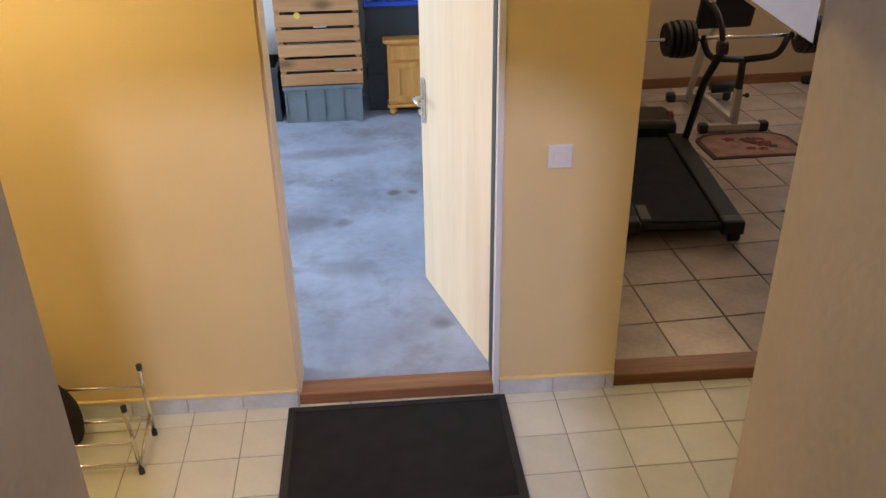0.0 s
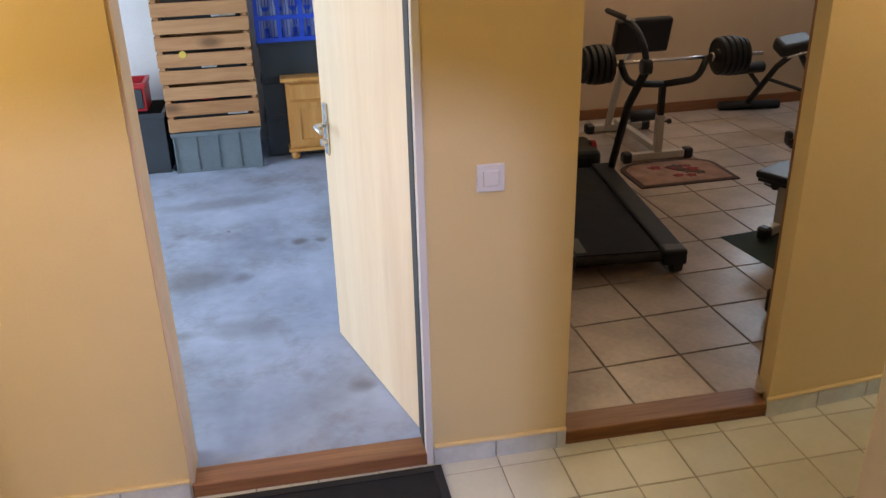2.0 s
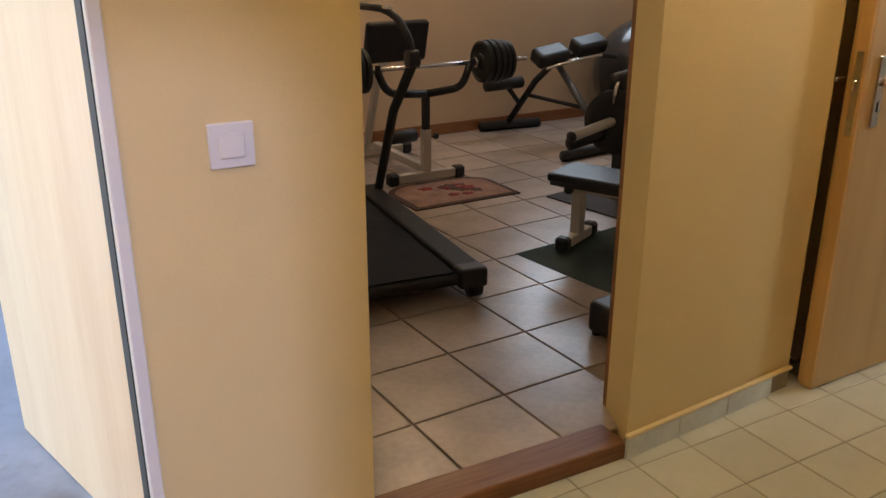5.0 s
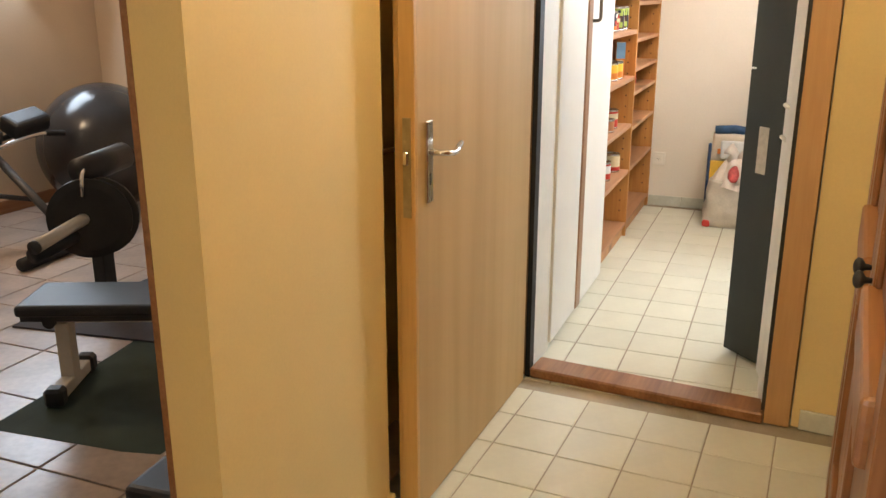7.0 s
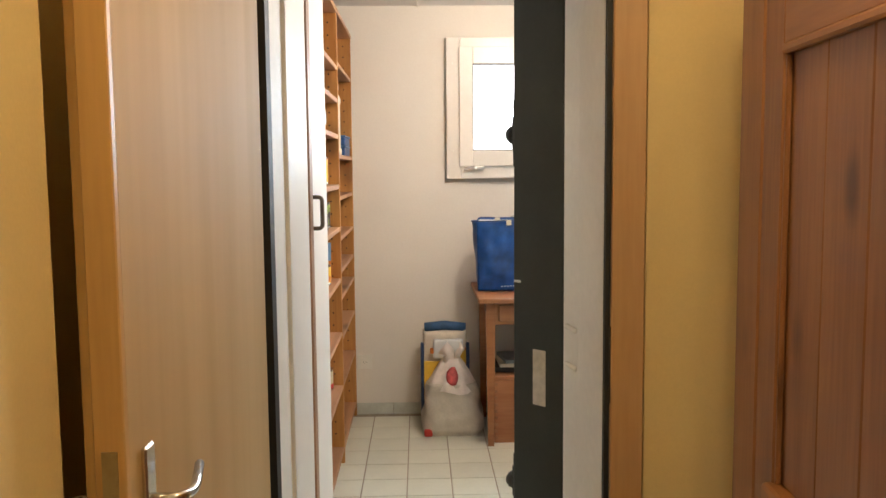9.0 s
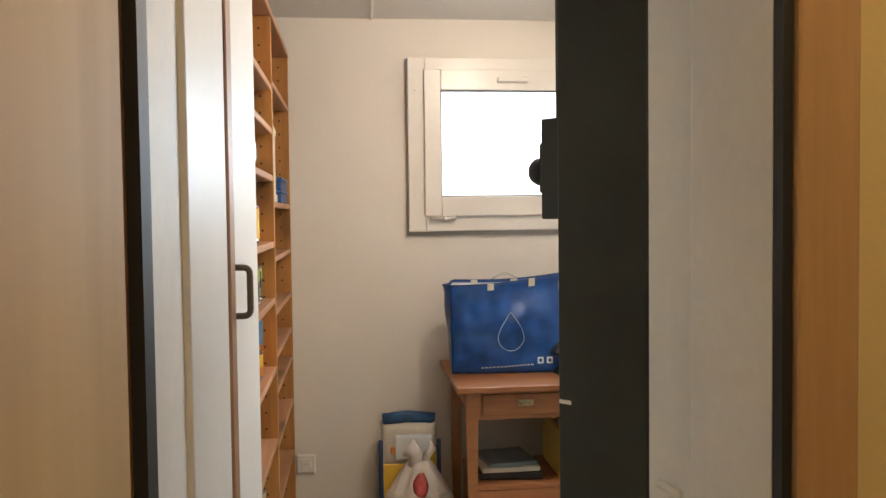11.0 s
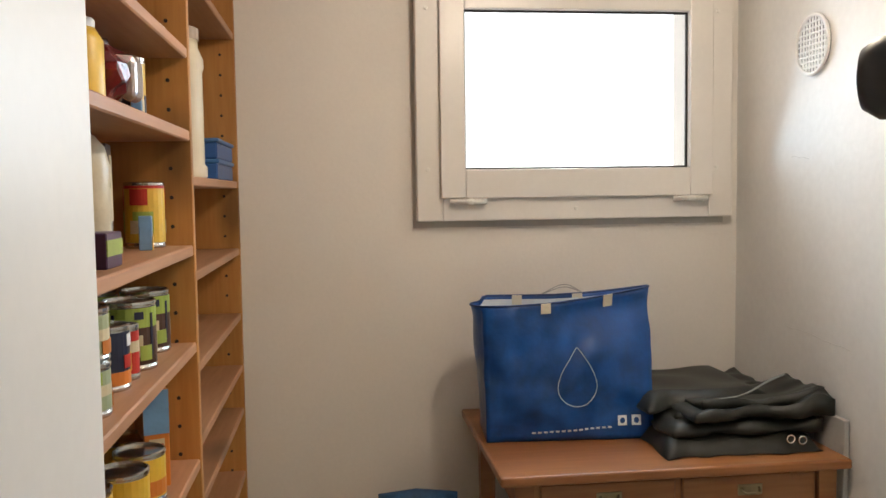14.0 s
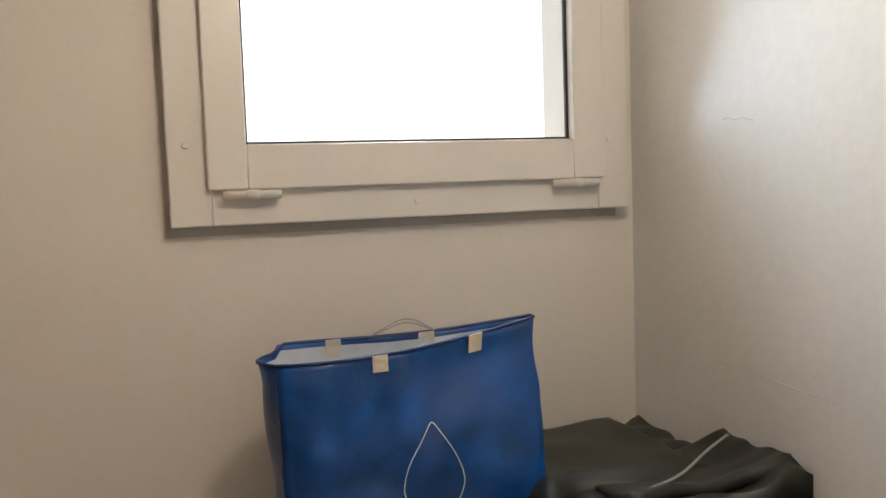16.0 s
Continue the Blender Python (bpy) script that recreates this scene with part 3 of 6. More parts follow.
setting("wall_shelter_right", prism([(3.724, 2.1975), (3.724, 2.186), (3.777, 2.186), (3.777, 1.5), (4.13, 1.5), (4.13, 2.262), (4.125, 2.263), (3.985, 2.222), (3.975, 2.232), (3.955, 2.236)], 0, H), CONCRETE_WHITE, "thick white painted concrete wall of the storage room", "wall")
setting("wall_shelter_lintel", solid((3.777, 2.1, 2.15, 4.12, 3.2, H)), CONCRETE_WHITE, "white concrete lintel", "wall")
for z in (0.945, 1.06):
    lug = bend([(-0.045, 0.0, -0.012), (-0.03, 0.022, 0.0), (0.0, 0.026, 0.006), (0.03, 0.022, 0.0), (0.045, 0.0, -0.012)], 0.015, 3)
    tagged(part("wall_lug", tube([p * 0.7 for p in lug], 0.008, 8), CONCRETE_WHITE, None, m=pose(4.055, 2.241, z, 0, 0, 16), smooth=True), "white painted metal lug on the concrete reveal", "lug", "lugs")

d3 = thing("door_3", pose(3.612, 3.104, 0.006, 0, 0, 183.0), "beech veneered door folded back against the wall", "door")
d3["kind"] = "structure"
part("leaf", solid((0, 0.001, 0, 0.955, 0.044, 2.02), bevel=0.002), BEECH, d3)
part("edge_band", solid((0.955, 0.0, 0, 0.972, 0.045, 2.02), bevel=0.002), BEECHEDGE, d3, "golden edge band")
part("rebate", solid((0.94, -0.016, 0, 0.965, 0.0, 2.02), bevel=0.002), BEECHEDGE, d3, "golden rebate of the door edge")
part("lock_plate", solid((0.972, 0.012, 0.88, 0.975, 0.034, 1.14)), OLDBRASS, d3, "tarnished brass lock plate")
part("latch", solid((0.974, 0.016, 1.02, 0.986, 0.03, 1.055), bevel=0.003), CHROME, d3)
part("handle_plate", solid((0.873, 0.044, 0.905, 0.912, 0.053, 1.125), bevel=0.003), CHROME, d3, "steel back plate with a keyhole")
part("lever", tube(bend([(0.893, 0.048, 1.042), (0.893, 0.095, 1.042), (0.84, 0.102, 1.035), (0.765, 0.088, 1.05)], 0.02), 0.008), CHROME, d3, "bent steel lever", smooth=True)
part("keyhole", solid((0.890, 0.0525, 0.955, 0.896, 0.0545, 0.985)), SEALBLACK, d3)
part("back_lever", tube(bend([(0.893, 0.0, 1.042), (0.893, -0.06, 1.042), (0.955, -0.065, 1.042)], 0.02), 0.008), CHROME, d3, smooth=True)

# pine cupboard along the corridor
pc = thing("pine_cupboard", pose(3.36, 1.953, 0, 0, 0, 181.0), "knotty varnished pine cupboard with panelled doors", "cupboard")
CH, DW = 1.97, 0.69
part("body", solid((0.0, 0.03, 0.0, 1.72, 0.29, CH)), PINE, pc)
part("side_post", solid((0.0, -0.008, 0.0, 0.135, 0.03, CH), bevel=0.004), PINE, pc)
part("plinth", solid((0.135, 0.005, 0.0, 1.72, 0.03, 0.07)), PINE_X, pc)
part("cornice", solid((0.135, -0.012, CH - 0.09, 1.72, 0.03, CH), bevel=0.004), PINE_X, pc)
for i in range(2):
    x0 = 0.14 + (DW + 0.005) * i
    x1 = x0 + DW
    zt = CH - 0.10
    dr = part("door", solid((x0, -0.006, 0.08, x0 + 0.10, 0.025, zt), bevel=0.003), PINE, pc)
    part("stile", solid((x1 - 0.10, -0.006, 0.08, x1, 0.025, zt), bevel=0.003), PINE, dr)
    part("bottom_rail", solid((x0 + 0.10, -0.006, 0.08, x1 - 0.10, 0.025, 0.2), bevel=0.003), PINE_X, dr)
    part("top_rail", solid((x0 + 0.10, -0.006, zt - 0.11, x1 - 0.10, 0.025, zt), bevel=0.003), PINE_X, dr)
    part("mid_rail", solid((x0 + 0.085, -0.024, 0.825, x1 - 0.085, 0.025, 0.932), bevel=0.010, seg=2), PINE_X, dr)
    w = (DW - 0.20) / 3
    for q in range(3):
        xa = x0 + 0.10 + w * q
        part("plank", solid((xa + 0.0012, 0.009 - 0.0006 * (q % 2), 0.932, xa + w - 0.0012, 0.02, zt - 0.11), bevel=0.0025), PINE, dr)
        part("lower_plank", solid((xa + 0.0012, 0.009 - 0.0006 * (q % 2), 0.2, xa + w - 0.0012, 0.02, 0.825), bevel=0.0025), PINE, dr)
    part("top_moulding", solid((x0 + 0.10, -0.012, zt - 0.128, x1 - 0.10, 0.008, zt - 0.109), bevel=0.005), PINE_X, dr)
    for xx in (x0 + 0.10, x1 - 0.112):
        part("side_moulding", solid((xx, -0.003, 0.932, xx + 0.012, 0.008, zt - 0.128), bevel=0.003), PINE, dr)
    kn = lathe([(0.005, 0), (0.007, 0.012), (0.016, 0.018), (0.018, 0.026), (0.012, 0.032), (0.003, 0.034)], 14)
    part("knob", kn, BLACKIRON, dr, "dark iron knob", m=pose(x1 - 0.045 if i == 0 else x0 + 0.04, -0.006, 0.925, 90), smooth=True)

# ceiling lamps
def ceiling_lamp(p, r):
    t = thing("ceiling_lamp", pose(*p), "round white glass ceiling lamp", "lamp", "ceiling lamps")
    part("base", lathe([(r * 0.9, 0), (r * 0.9, 0.02), (r * 0.7, 0.024)]), PLASTICWHITE, t, smooth=False)
    part("shade", lathe([(0.01, -0.075), (r * 0.45, -0.068), (r * 0.8, -0.045), (r, -0.01), (r * 0.92, 0.0)]), LAMPGLASS, t, "glowing white glass shade", smooth=True)
    return t


ceiling_lamp((-1.2, 2.0, H - 0.024), 0.14)
ceiling_lamp((2.4, 2.2, H - 0.024), 0.12)
ceiling_lamp((2.65, 6.2, 2.606), 0.14)


# ---- garage things ----
def plastic_crate(name, m, w, d, h, material, label, ribs=4):
    t = thing(name, m, label, "crate")
    wl = 0.012
    part("shell", solid((-w / 2 + 0.01, -d / 2 + 0.01, 0, w / 2 - 0.01, d / 2 - 0.01, 0.012), (-w / 2 + 0.01, -d / 2 + 0.01, 0.012, w / 2 - 0.01, -d / 2 + 0.01 + wl, h), (-w / 2 + 0.01, d / 2 - 0.01 - wl, 0.012, w / 2 - 0.01, d / 2 - 0.01, h),
         (-w / 2 + 0.01, -d / 2 + 0.01 + wl, 0.012, -w / 2 + 0.01 + wl, d / 2 - 0.01 - wl, h), (w / 2 - 0.01 - wl, -d / 2 + 0.01 + wl, 0.012, w / 2 - 0.01, d / 2 - 0.01 - wl, h)), material, t)
    part("rim", solid((-w / 2, -d / 2, h - 0.03, w / 2, -d / 2 + 0.011, h), (-w / 2, d / 2 - 0.011, h - 0.03, w / 2, d / 2, h), (-w / 2, -d / 2 + 0.011, h - 0.03, -w / 2 + 0.011, d / 2 - 0.011, h), (w / 2 - 0.011, -d / 2 + 0.011, h - 0.03, w / 2, d / 2 - 0.011, h), bevel=0.002), material, t)
    for i in range(ribs + 1):
        x = -w / 2 + 0.012 + (w - 0.034) * i / ribs
        part("rib", solid((x, -d / 2 + 0.0, 0.0, x + 0.010, -d / 2 + 0.0095, h - 0.03)), material, t)
    part("foot_rim", solid((-w / 2 + 0.022, -d / 2 + 0.002, 0.0, w / 2 - 0.022, -d / 2 + 0.0095, 0.012)), material, t)
    return t


GY = 6.54
plastic_crate("plastic_crate", pose(-0.449, GY, 0.045, 0, 0, 2.5), 0.605, 0.4, 0.285, GREYCRATE, "grey-blue ribbed plastic crate under wooden crates", 4)
plastic_crate("plastic_crate", pose(-1.07, GY + 0.03, 0.045, 0, 0, 1), 0.6, 0.4, 0.42, DARKCRATE, "dark grey plastic bin on the garage floor", 3)
rc = plastic_crate("small_crate", pose(-1.06, GY + 0.06, 0.466, 0, 0, 1), 0.36, 0.26, 0.19, RED, "red plastic basket with a blue side on the dark bin", 3)
part("side_panel", solid((-0.15, -0.136, 0.02, 0.15, -0.1315, 0.15)), DARKCRATE, rc, "dark blue side")


def wooden_crate(z, turn, shift, label, stuff):
    t = thing("wooden_crate", pose(-0.449 + shift, GY, z, 0, 0, turn), label, "crate", "stacked wooden crates")
    w, d, h = 0.612, 0.4, 0.326
    for y in (-d / 2, d / 2 - 0.012):
        for k in range(3):
            z0 = 0.008 + k * 0.109
            part("slat", solid((-w / 2, y, z0, w / 2, y + 0.012, z0 + 0.088), bevel=0.002), CRATEWOOD, t)
    for x in (-w / 2, w / 2 - 0.012):
        for k in range(3):
            z0 = 0.008 + k * 0.109
            part("side_slat", solid((x, -d / 2 + 0.013, z0, x + 0.012, d / 2 - 0.013, z0 + 0.088)), CRATEWOOD, t)
    for x in (-w / 2 + 0.013, w / 2 - 0.041):
        for y in (-d / 2 + 0.0125, d / 2 - 0.0405):
            part("corner_post", solid((x, y, 0.0, x + 0.028, y + 0.028, h)), CRATEWOOD, t)
    part("bottom", solid((-w / 2 + 0.013, -d / 2 + 0.013, 0.005, w / 2 - 0.013, d / 2 - 0.013, 0.013)), CRATEWOOD, t)
    part("dark_cloth", solid((-w / 2 + 0.05, -d / 2 + 0.05, 0.013, w / 2 - 0.05, d / 2 - 0.05, 0.2), bevel=0.03, seg=3), DARKCRATE, t, "dark bundle in the crate")
    for k in range(stuff):
        x = random.uniform(-0.22, 0.15)
        part("wrapper", solid((x, -d / 2 + 0.022, 0.10 + 0.112 * (k % 2), x + random.uniform(0.06, 0.16), -d / 2 + 0.05, 0.115 + 0.112 * (k % 2) + 0.01), bevel=0.004), (WHITEINK, RED, LINEN)[k % 3], t)
    return t


w1 = wooden_crate(0.332, 3.0, 0.0, "slatted wooden fruit crate on the grey plastic crate", 2)
w2 = wooden_crate(0.660, 2.0, -0.004, "slatted wooden fruit crate with a yellow sticker", 1)
part("sticker", lathe([(0.024, 0), (0.024, 0.0015)], 14), YELLOWPLASTIC, w2, "yellow sticker", m=pose(-0.14, -0.2005, 0.20, 90))
w3 = wooden_crate(0.988, 3.5, -0.006, "slatted wooden fruit crate filled with papers", 3)
wooden_crate(1.316, 2.2, 0.0, "slatted wooden fruit crate on top of the stack", 3)

ns = thing("bedside_cabinet", pose(0.025, 6.43, 0.045, 0, 0, 2.0), "knotty pine bedside cabinet on turned feet", "cabinet")
part("body", solid((0.03, 0.02, 0.085, 0.44, 0.36, 0.565), bevel=0.003), PINELIGHT, ns)
part("top", solid((0.0, -0.015, 0.565, 0.47, 0.38, 0.595), bevel=0.01, seg=3), PINELIGHT, ns)
part("base", solid((0.015, 0.0, 0.06, 0.455, 0.37, 0.085), bevel=0.008, seg=2), PINELIGHT, ns)
part("drawer", solid((0.055, 0.004, 0.435, 0.415, 0.022, 0.545), bevel=0.004), PINELIGHT, ns)
dd = part("door", solid((0.055, 0.004, 0.105, 0.115, 0.022, 0.415), (0.355, 0.004, 0.105, 0.415, 0.022, 0.415), (0.115, 0.004, 0.105, 0.355, 0.022, 0.15), (0.115, 0.004, 0.37, 0.355, 0.022, 0.415)), PINELIGHT, ns)
part("panel", solid((0.115, 0.012, 0.15, 0.355, 0.021, 0.37)), PINELIGHT, dd)
for x in (0.06, 0.41):
    for y in (0.04, 0.32):
        part("foot", lathe([(0.018, 0.0), (0.03, 0.012), (0.034, 0.03), (0.026, 0.05), (0.02, 0.06)], 16), PINELIGHT, ns, m=pose(x, y, 0), smooth=True)
for z, hh in ((0.045, 0.29), (0.337, 0.27), (0.609, 0.265)):
    plastic_crate("plastic_crate", pose(0.195, 6.75 if z < 0.6 else 6.72, z, 0, 0, 1), 0.62, 0.36, hh, DARKCRATE, "black plastic crate in a stack behind the cabinet", 3)
bc = thing("blue_crate", pose(0.195, 6.7, 0.876, 0, 0, 2), "bright blue ventilated plastic crate holding clear bottles", "crate")
for y in (-0.2, 0.188):
    for z in (0.0, 0.15, 0.305):
        part("band", solid((-0.31, y, z, 0.31, y + 0.012, z + 0.03), bevel=0.002), BLUECRATE, bc)
    for i in range(5):
        part("stile", solid((-0.31 + 0.148 * i, y + 0.001, 0.03, -0.31 + 0.148 * i + 0.028, y + 0.011, 0.305)), BLUECRATE, bc)
    for i in range(26):
        part("bar", solid((-0.275 + 0.0222 * i, y + 0.003, 0.03, -0.275 + 0.0222 * i + 0.006, y + 0.009, 0.305)), BLUECRATE, bc)
for x in (-0.31, 0.298):
    part("end_panel", solid((x, -0.188, 0, x + 0.012, 0.188, 0.335)), BLUECRATE, bc)
part("bottom", solid((-0.298, -0.188, 0, 0.298, 0.188, 0.01)), BLUECRATE, bc)
for i in range(6):
    b = tagged(part("bottle", lathe([(0.03, 0), (0.034, 0.01), (0.034, 0.17), (0.014, 0.22), (0.014, 0.245)], 14), BAGLINING, None, m=pose(-0.08 + 0.095 * i, 6.63 + 0.03 * (i % 2), 0.887), smooth=True), "clear plastic bottle in the blue crate", "bottle", "bottles in the blue crate")

# ---- gym things ----
# treadmill: y runs from the rear end towards the console
tm = thing("treadmill", pose(1.645, 4.13, 0.055, 0, 0, -3.6), "black folding treadmill with a tall curved handlebar", "treadmill")
part("deck", solid((-0.24, 0.06, 0.06, 0.24, 1.36, 0.115), bevel=0.008), BLACKPLASTIC, tm)
part("belt", solid((-0.215, 0.03, 0.117, 0.215, 1.3, 0.123)), MATBLACK, tm, "worn running belt")
for x in (-0.345, 0.225):
    part("side_rail", solid((x, 0.02, 0.075, x + 0.12, 1.36, 0.138), bevel=0.012, seg=2), DARKRUBBER, tm)
    ec = part("end_cap", solid((x - 0.003, -0.02, 0.055, x + 0.123, 0.07, 0.142), bevel=0.015, seg=2), BLACKPLASTIC, tm)
for x in (-0.30, 0.305):
    part("rear_foot", disc_x([(0.02, -0.03), (0.045, -0.025), (0.045, 0.025), (0.02, 0.03)], 18), BLACKPLASTIC, tm, m=pose(x, 0.035, 0.046))
part("roller", disc_x([(0.025, -0.24), (0.025, 0.24)], 16), BLACKIRON, tm, m=pose(0, 0.03, 0.09))
part("motor_hood", solid((-0.30, 1.36, 0.03, 0.30, 1.72, 0.22), bevel=0.05, seg=3), BLACKPLASTIC, tm)
part("warning_strip", solid((-0.205, 0.06, 0.1235, -0.15, 0.24, 0.1245)), GREYSTEEL, tm, "grey warning strip")
for x in (-0.345, 0.335):
    part("upright", tube([(x, 1.30, 0.10), (x, 1.03, 0.60), (x, 0.76, 0.87)], 0.024, 12), BLACKIRON, tm, smooth=True)
    part("handlebar", tube(bend([(x, 0.765, 0.86), (x, 0.80, 0.96), (x, 0.93, 1.04), (x, 1.14, 1.075), (x, 1.55, 1.06)], 0.1), 0.018, 12), DARKRUBBER, tm, "rubber-sleeved handlebar", smooth=True)
    part("joint", disc_x([(0.02, -0.03), (0.042, -0.026), (0.042, 0.026), (0.02, 0.03)], 20), BLACKPLASTIC, tm, m=pose(x, 0.775, 0.88))
# chrome plate added to give the handlebar its bright highlight
part("highlight_plate", solid((0.318, 1.06, 1.075, 0.352, 1.13, 1.094), bevel=0.004), CHROME, tm, "shiny plate added as the handlebar's highlight", m=None)
part("knob", disc_x([(0.02, -0.02), (0.055, -0.015), (0.055, 0.015), (0.02, 0.02)], 20), RED, tm, "red plastic locking knob", m=pose(0.27, 1.50, 0.19))

# barbell rack with bench
wr = thing("barbell_rack", pose(2.555, 5.82, 0.055, 0, 0, 2.0), "white steel weight bench rack with black curved arms", "weight rack")
part("foot_bar", solid((-0.2, -0.025, 0.012, 0.2, 0.025, 0.062), bevel=0.004), WHITESTEEL, wr)
for x in (-0.225, 0.225):
    part("foot_cap", solid((x - 0.035, -0.034, 0.0, x + 0.035, 0.034, 0.072), bevel=0.012), BLACKPLASTIC, wr)
part("post", solid((-0.026, -0.024, 0.062, 0.026, 0.024, 0.32), bevel=0.003), WHITESTEEL, wr)
part("inner_post", solid((-0.019, -0.018, 0.32, 0.019, 0.018, 0.53)), BLACKIRON, wr)
part("pin", lathe([(0.008, 0), (0.008, 0.03), (0.018, 0.034), (0.018, 0.055)], 12), BLACKPLASTIC, wr, m=pose(0.024, 0, 0.27, 0, 90, 0))
for s in (-1, 1):
    part("arm", tube(bend([(0, 0, 0.53), (s * 0.25, 0.0, 0.55), (s * 0.31, 0.01, 0.69)], 0.1), 0.023, 12), BLACKIRON, wr, smooth=True)
    part("cradle", solid((s * 0.315 - 0.016, -0.012, 0.672, s * 0.315 + 0.016, 0.06, 0.684), (s * 0.315 - 0.016, -0.022, 0.672, s * 0.315 + 0.016, -0.012, 0.72), bevel=0.002), BLACKIRON, wr)
part("spine", solid((-0.024, 0.03, 0.05, 0.024, 0.72, 0.098), bevel=0.004), WHITESTEEL, wr)
part("rear_foot", solid((-0.2, 0.69, 0.012, 0.2, 0.74, 0.062), bevel=0.004), WHITESTEEL, wr)
for x in (-0.225, 0.225):
    part("foot_cap", solid((x - 0.035, 0.68, 0.0, x + 0.035, 0.75, 0.072), bevel=0.012), BLACKPLASTIC, wr)
part("back_post", tube([(-0.12, 0.62, 0.06), (-0.14, 0.36, 0.6), (-0.06, 0.33, 0.75)], 0.026, 4), WHITESTEEL, wr)
part("back_pad", solid((-0.21, -0.03, -0.125, 0.21, 0.03, 0.125), bevel=0.022, seg=3), BLACKVINYL, wr, "black vinyl back pad", m=pose(-0.055, 0.27, 0.81, 14, 0, 3))
part("pad_roll", tube([(0.05, 0.60, 0.14), (0.24, 0.61, 0.14)], 0.045, 16), BLACKVINYL, wr, smooth=True)
part("roll_bar", tube([(0.0, 0.60, 0.09), (0.15, 0.605, 0.14)], 0.012, 8), WHITESTEEL, wr)

bb = thing("barbell", pose(2.555, 5.835, 0.745, 0, 0, 2.0), "chrome barbell with black plates resting on the rack", "barbell")
part("bar", disc_x([(0.013, -0.72), (0.013, 0.72)], 14), CHROME, bb, smooth=True)
for s in (-1, 1):
    for k, (r, w) in enumerate(((0.125, 0.04), (0.13, 0.04), (0.13, 0.04), (0.125, 0.035), (0.115, 0.03))):
        x = s * (0.40 + 0.041 * k)
        part("plate", disc_x([(0.02, -w / 2), (r * 0.35, -w / 2), (r * 0.4, -w / 2 + 0.008), (r * 0.84, -w / 2 + 0.008), (r * 0.88, -w / 2), (r, -w / 2 + 0.006), (r, w / 2 - 0.006), (r * 0.88, w / 2), (0.02, w / 2)], 32), BLACKIRON, bb, m=pose(x, 0, 0))
    part("collar", disc_x([(0.022, -0.02), (0.03, -0.01), (0.03, 0.01), (0.022, 0.02)], 16), CHROME, bb, m=pose(s * 0.36, 0, 0))

# rug with one rounded end
rg = thing("rug", pose(2.58, 5.31, 0.055, 0, 0, 3.0), "small half-round rug with dark border and red flowers", "rug")
def half_round(w, d, c):
    pts = [(-w, 0), (w, 0)]
    for i in range(9):
        a = i / 8 * math.pi / 2
        pts.append((w - c + c * math.cos(a) if i < 9 else 0, d - c * 0.75 + c * 0.75 * math.sin(a)))
    for i in range(9):
        a = math.pi / 2 + i / 8 * math.pi / 2
        pts.append((-w + c + c * math.cos(a), d - c * 0.75 + c * 0.75 * math.sin(a)))
    return pts
part("border", prism(half_round(0.345, 0.46, 0.2), 0.0, 0.008), RUGDARK, rg)
part("field", prism(half_round(0.31, 0.40, 0.18), 0.0, 0.0105), RUG, rg, m=pose(0, 0.03, 0))
for i in range(16):
    x, y, r = random.uniform(-0.2, 0.2), random.uniform(0.13, 0.33), random.uniform(0.018, 0.045)
    part("flower", prism([(r * (1 + 0.3 * math.sin(5 * a)) * math.cos(a), r * 0.8 * (1 + 0.3 * math.sin(5 * a)) * math.sin(a)) for a in [k * math.tau / 20 for k in range(20)]], 0.0106, 0.0118 + 0.0002 * i), RUGRED if i % 3 else RUGDARK, rg, m=pose(x, y, 0))

# hyperextension bench at the back wall
hx = thing("back_extension_bench", pose(3.79, 6.86, 0.055, 0, 0, 0), "black steel back extension bench with padded rolls", "exercise bench")
part("front_foot", tube([(-0.25, 0.02, 0.036), (0.25, -0.02, 0.036)], 0.036, 16), DARKRUBBER, hx, smooth=True)
part("rear_foot", tube([(-0.22, -1.03, 0.036), (0.36, -0.93, 0.036)], 0.036, 16), DARKRUBBER, hx, smooth=True)
part("main_beam", tube([(-0.02, 0.0, 0.05), (0.06, -0.24, 0.40), (0.12, -0.40, 0.56)], 0.024, 10), BLACKIRON, hx, smooth=True)
part("rear_leg", tube([(0.20, -0.95, 0.05), (0.12, -0.42, 0.55)], 0.024, 10), GREYSTEEL, hx, smooth=True)
part("brace", tube([(0.03, -0.16, 0.29), (0.17, -0.72, 0.27)], 0.014, 10), BLACKIRON, hx, smooth=True)
part("lower_arm", tube([(0.02, -0.10, 0.21), (-0.15, -0.17, 0.38)], 0.018, 10), BLACKIRON, hx, smooth=True)
part("ankle_roll", tube([(-0.33, -0.19, 0.385), (-0.02, -0.17, 0.39)], 0.045, 16), BLACKVINYL, hx, smooth=True)
for dx, dz in ((0.03, 0.0), (0.36, 0.055)):
    part("hip_pad", solid((-0.135, -0.075, -0.055, 0.135, 0.075, 0.055), bevel=0.03, seg=3), BLACKVINYL, hx, m=pose(0.03 + dx, -0.42, 0.605 + dz, 25, -7, 4))
part("pad_bar", tube([(0.0, -0.40, 0.55), (0.42, -0.40, 0.61)], 0.016, 10), BLACKIRON, hx, smooth=True)
part("side_handle", tube(bend([(-0.02, -0.50, 0.53), (0.30, -0.52, 0.59), (0.42, -0.52, 0.60), (0.56, -0.52, 0.58)], 0.04), 0.012, 10), CHROME, hx, smooth=True)
part("grip", tube([(0.44, -0.52, 0.598), (0.57, -0.52, 0.579)], 0.018, 10), DARKRUBBER, hx, smooth=True)

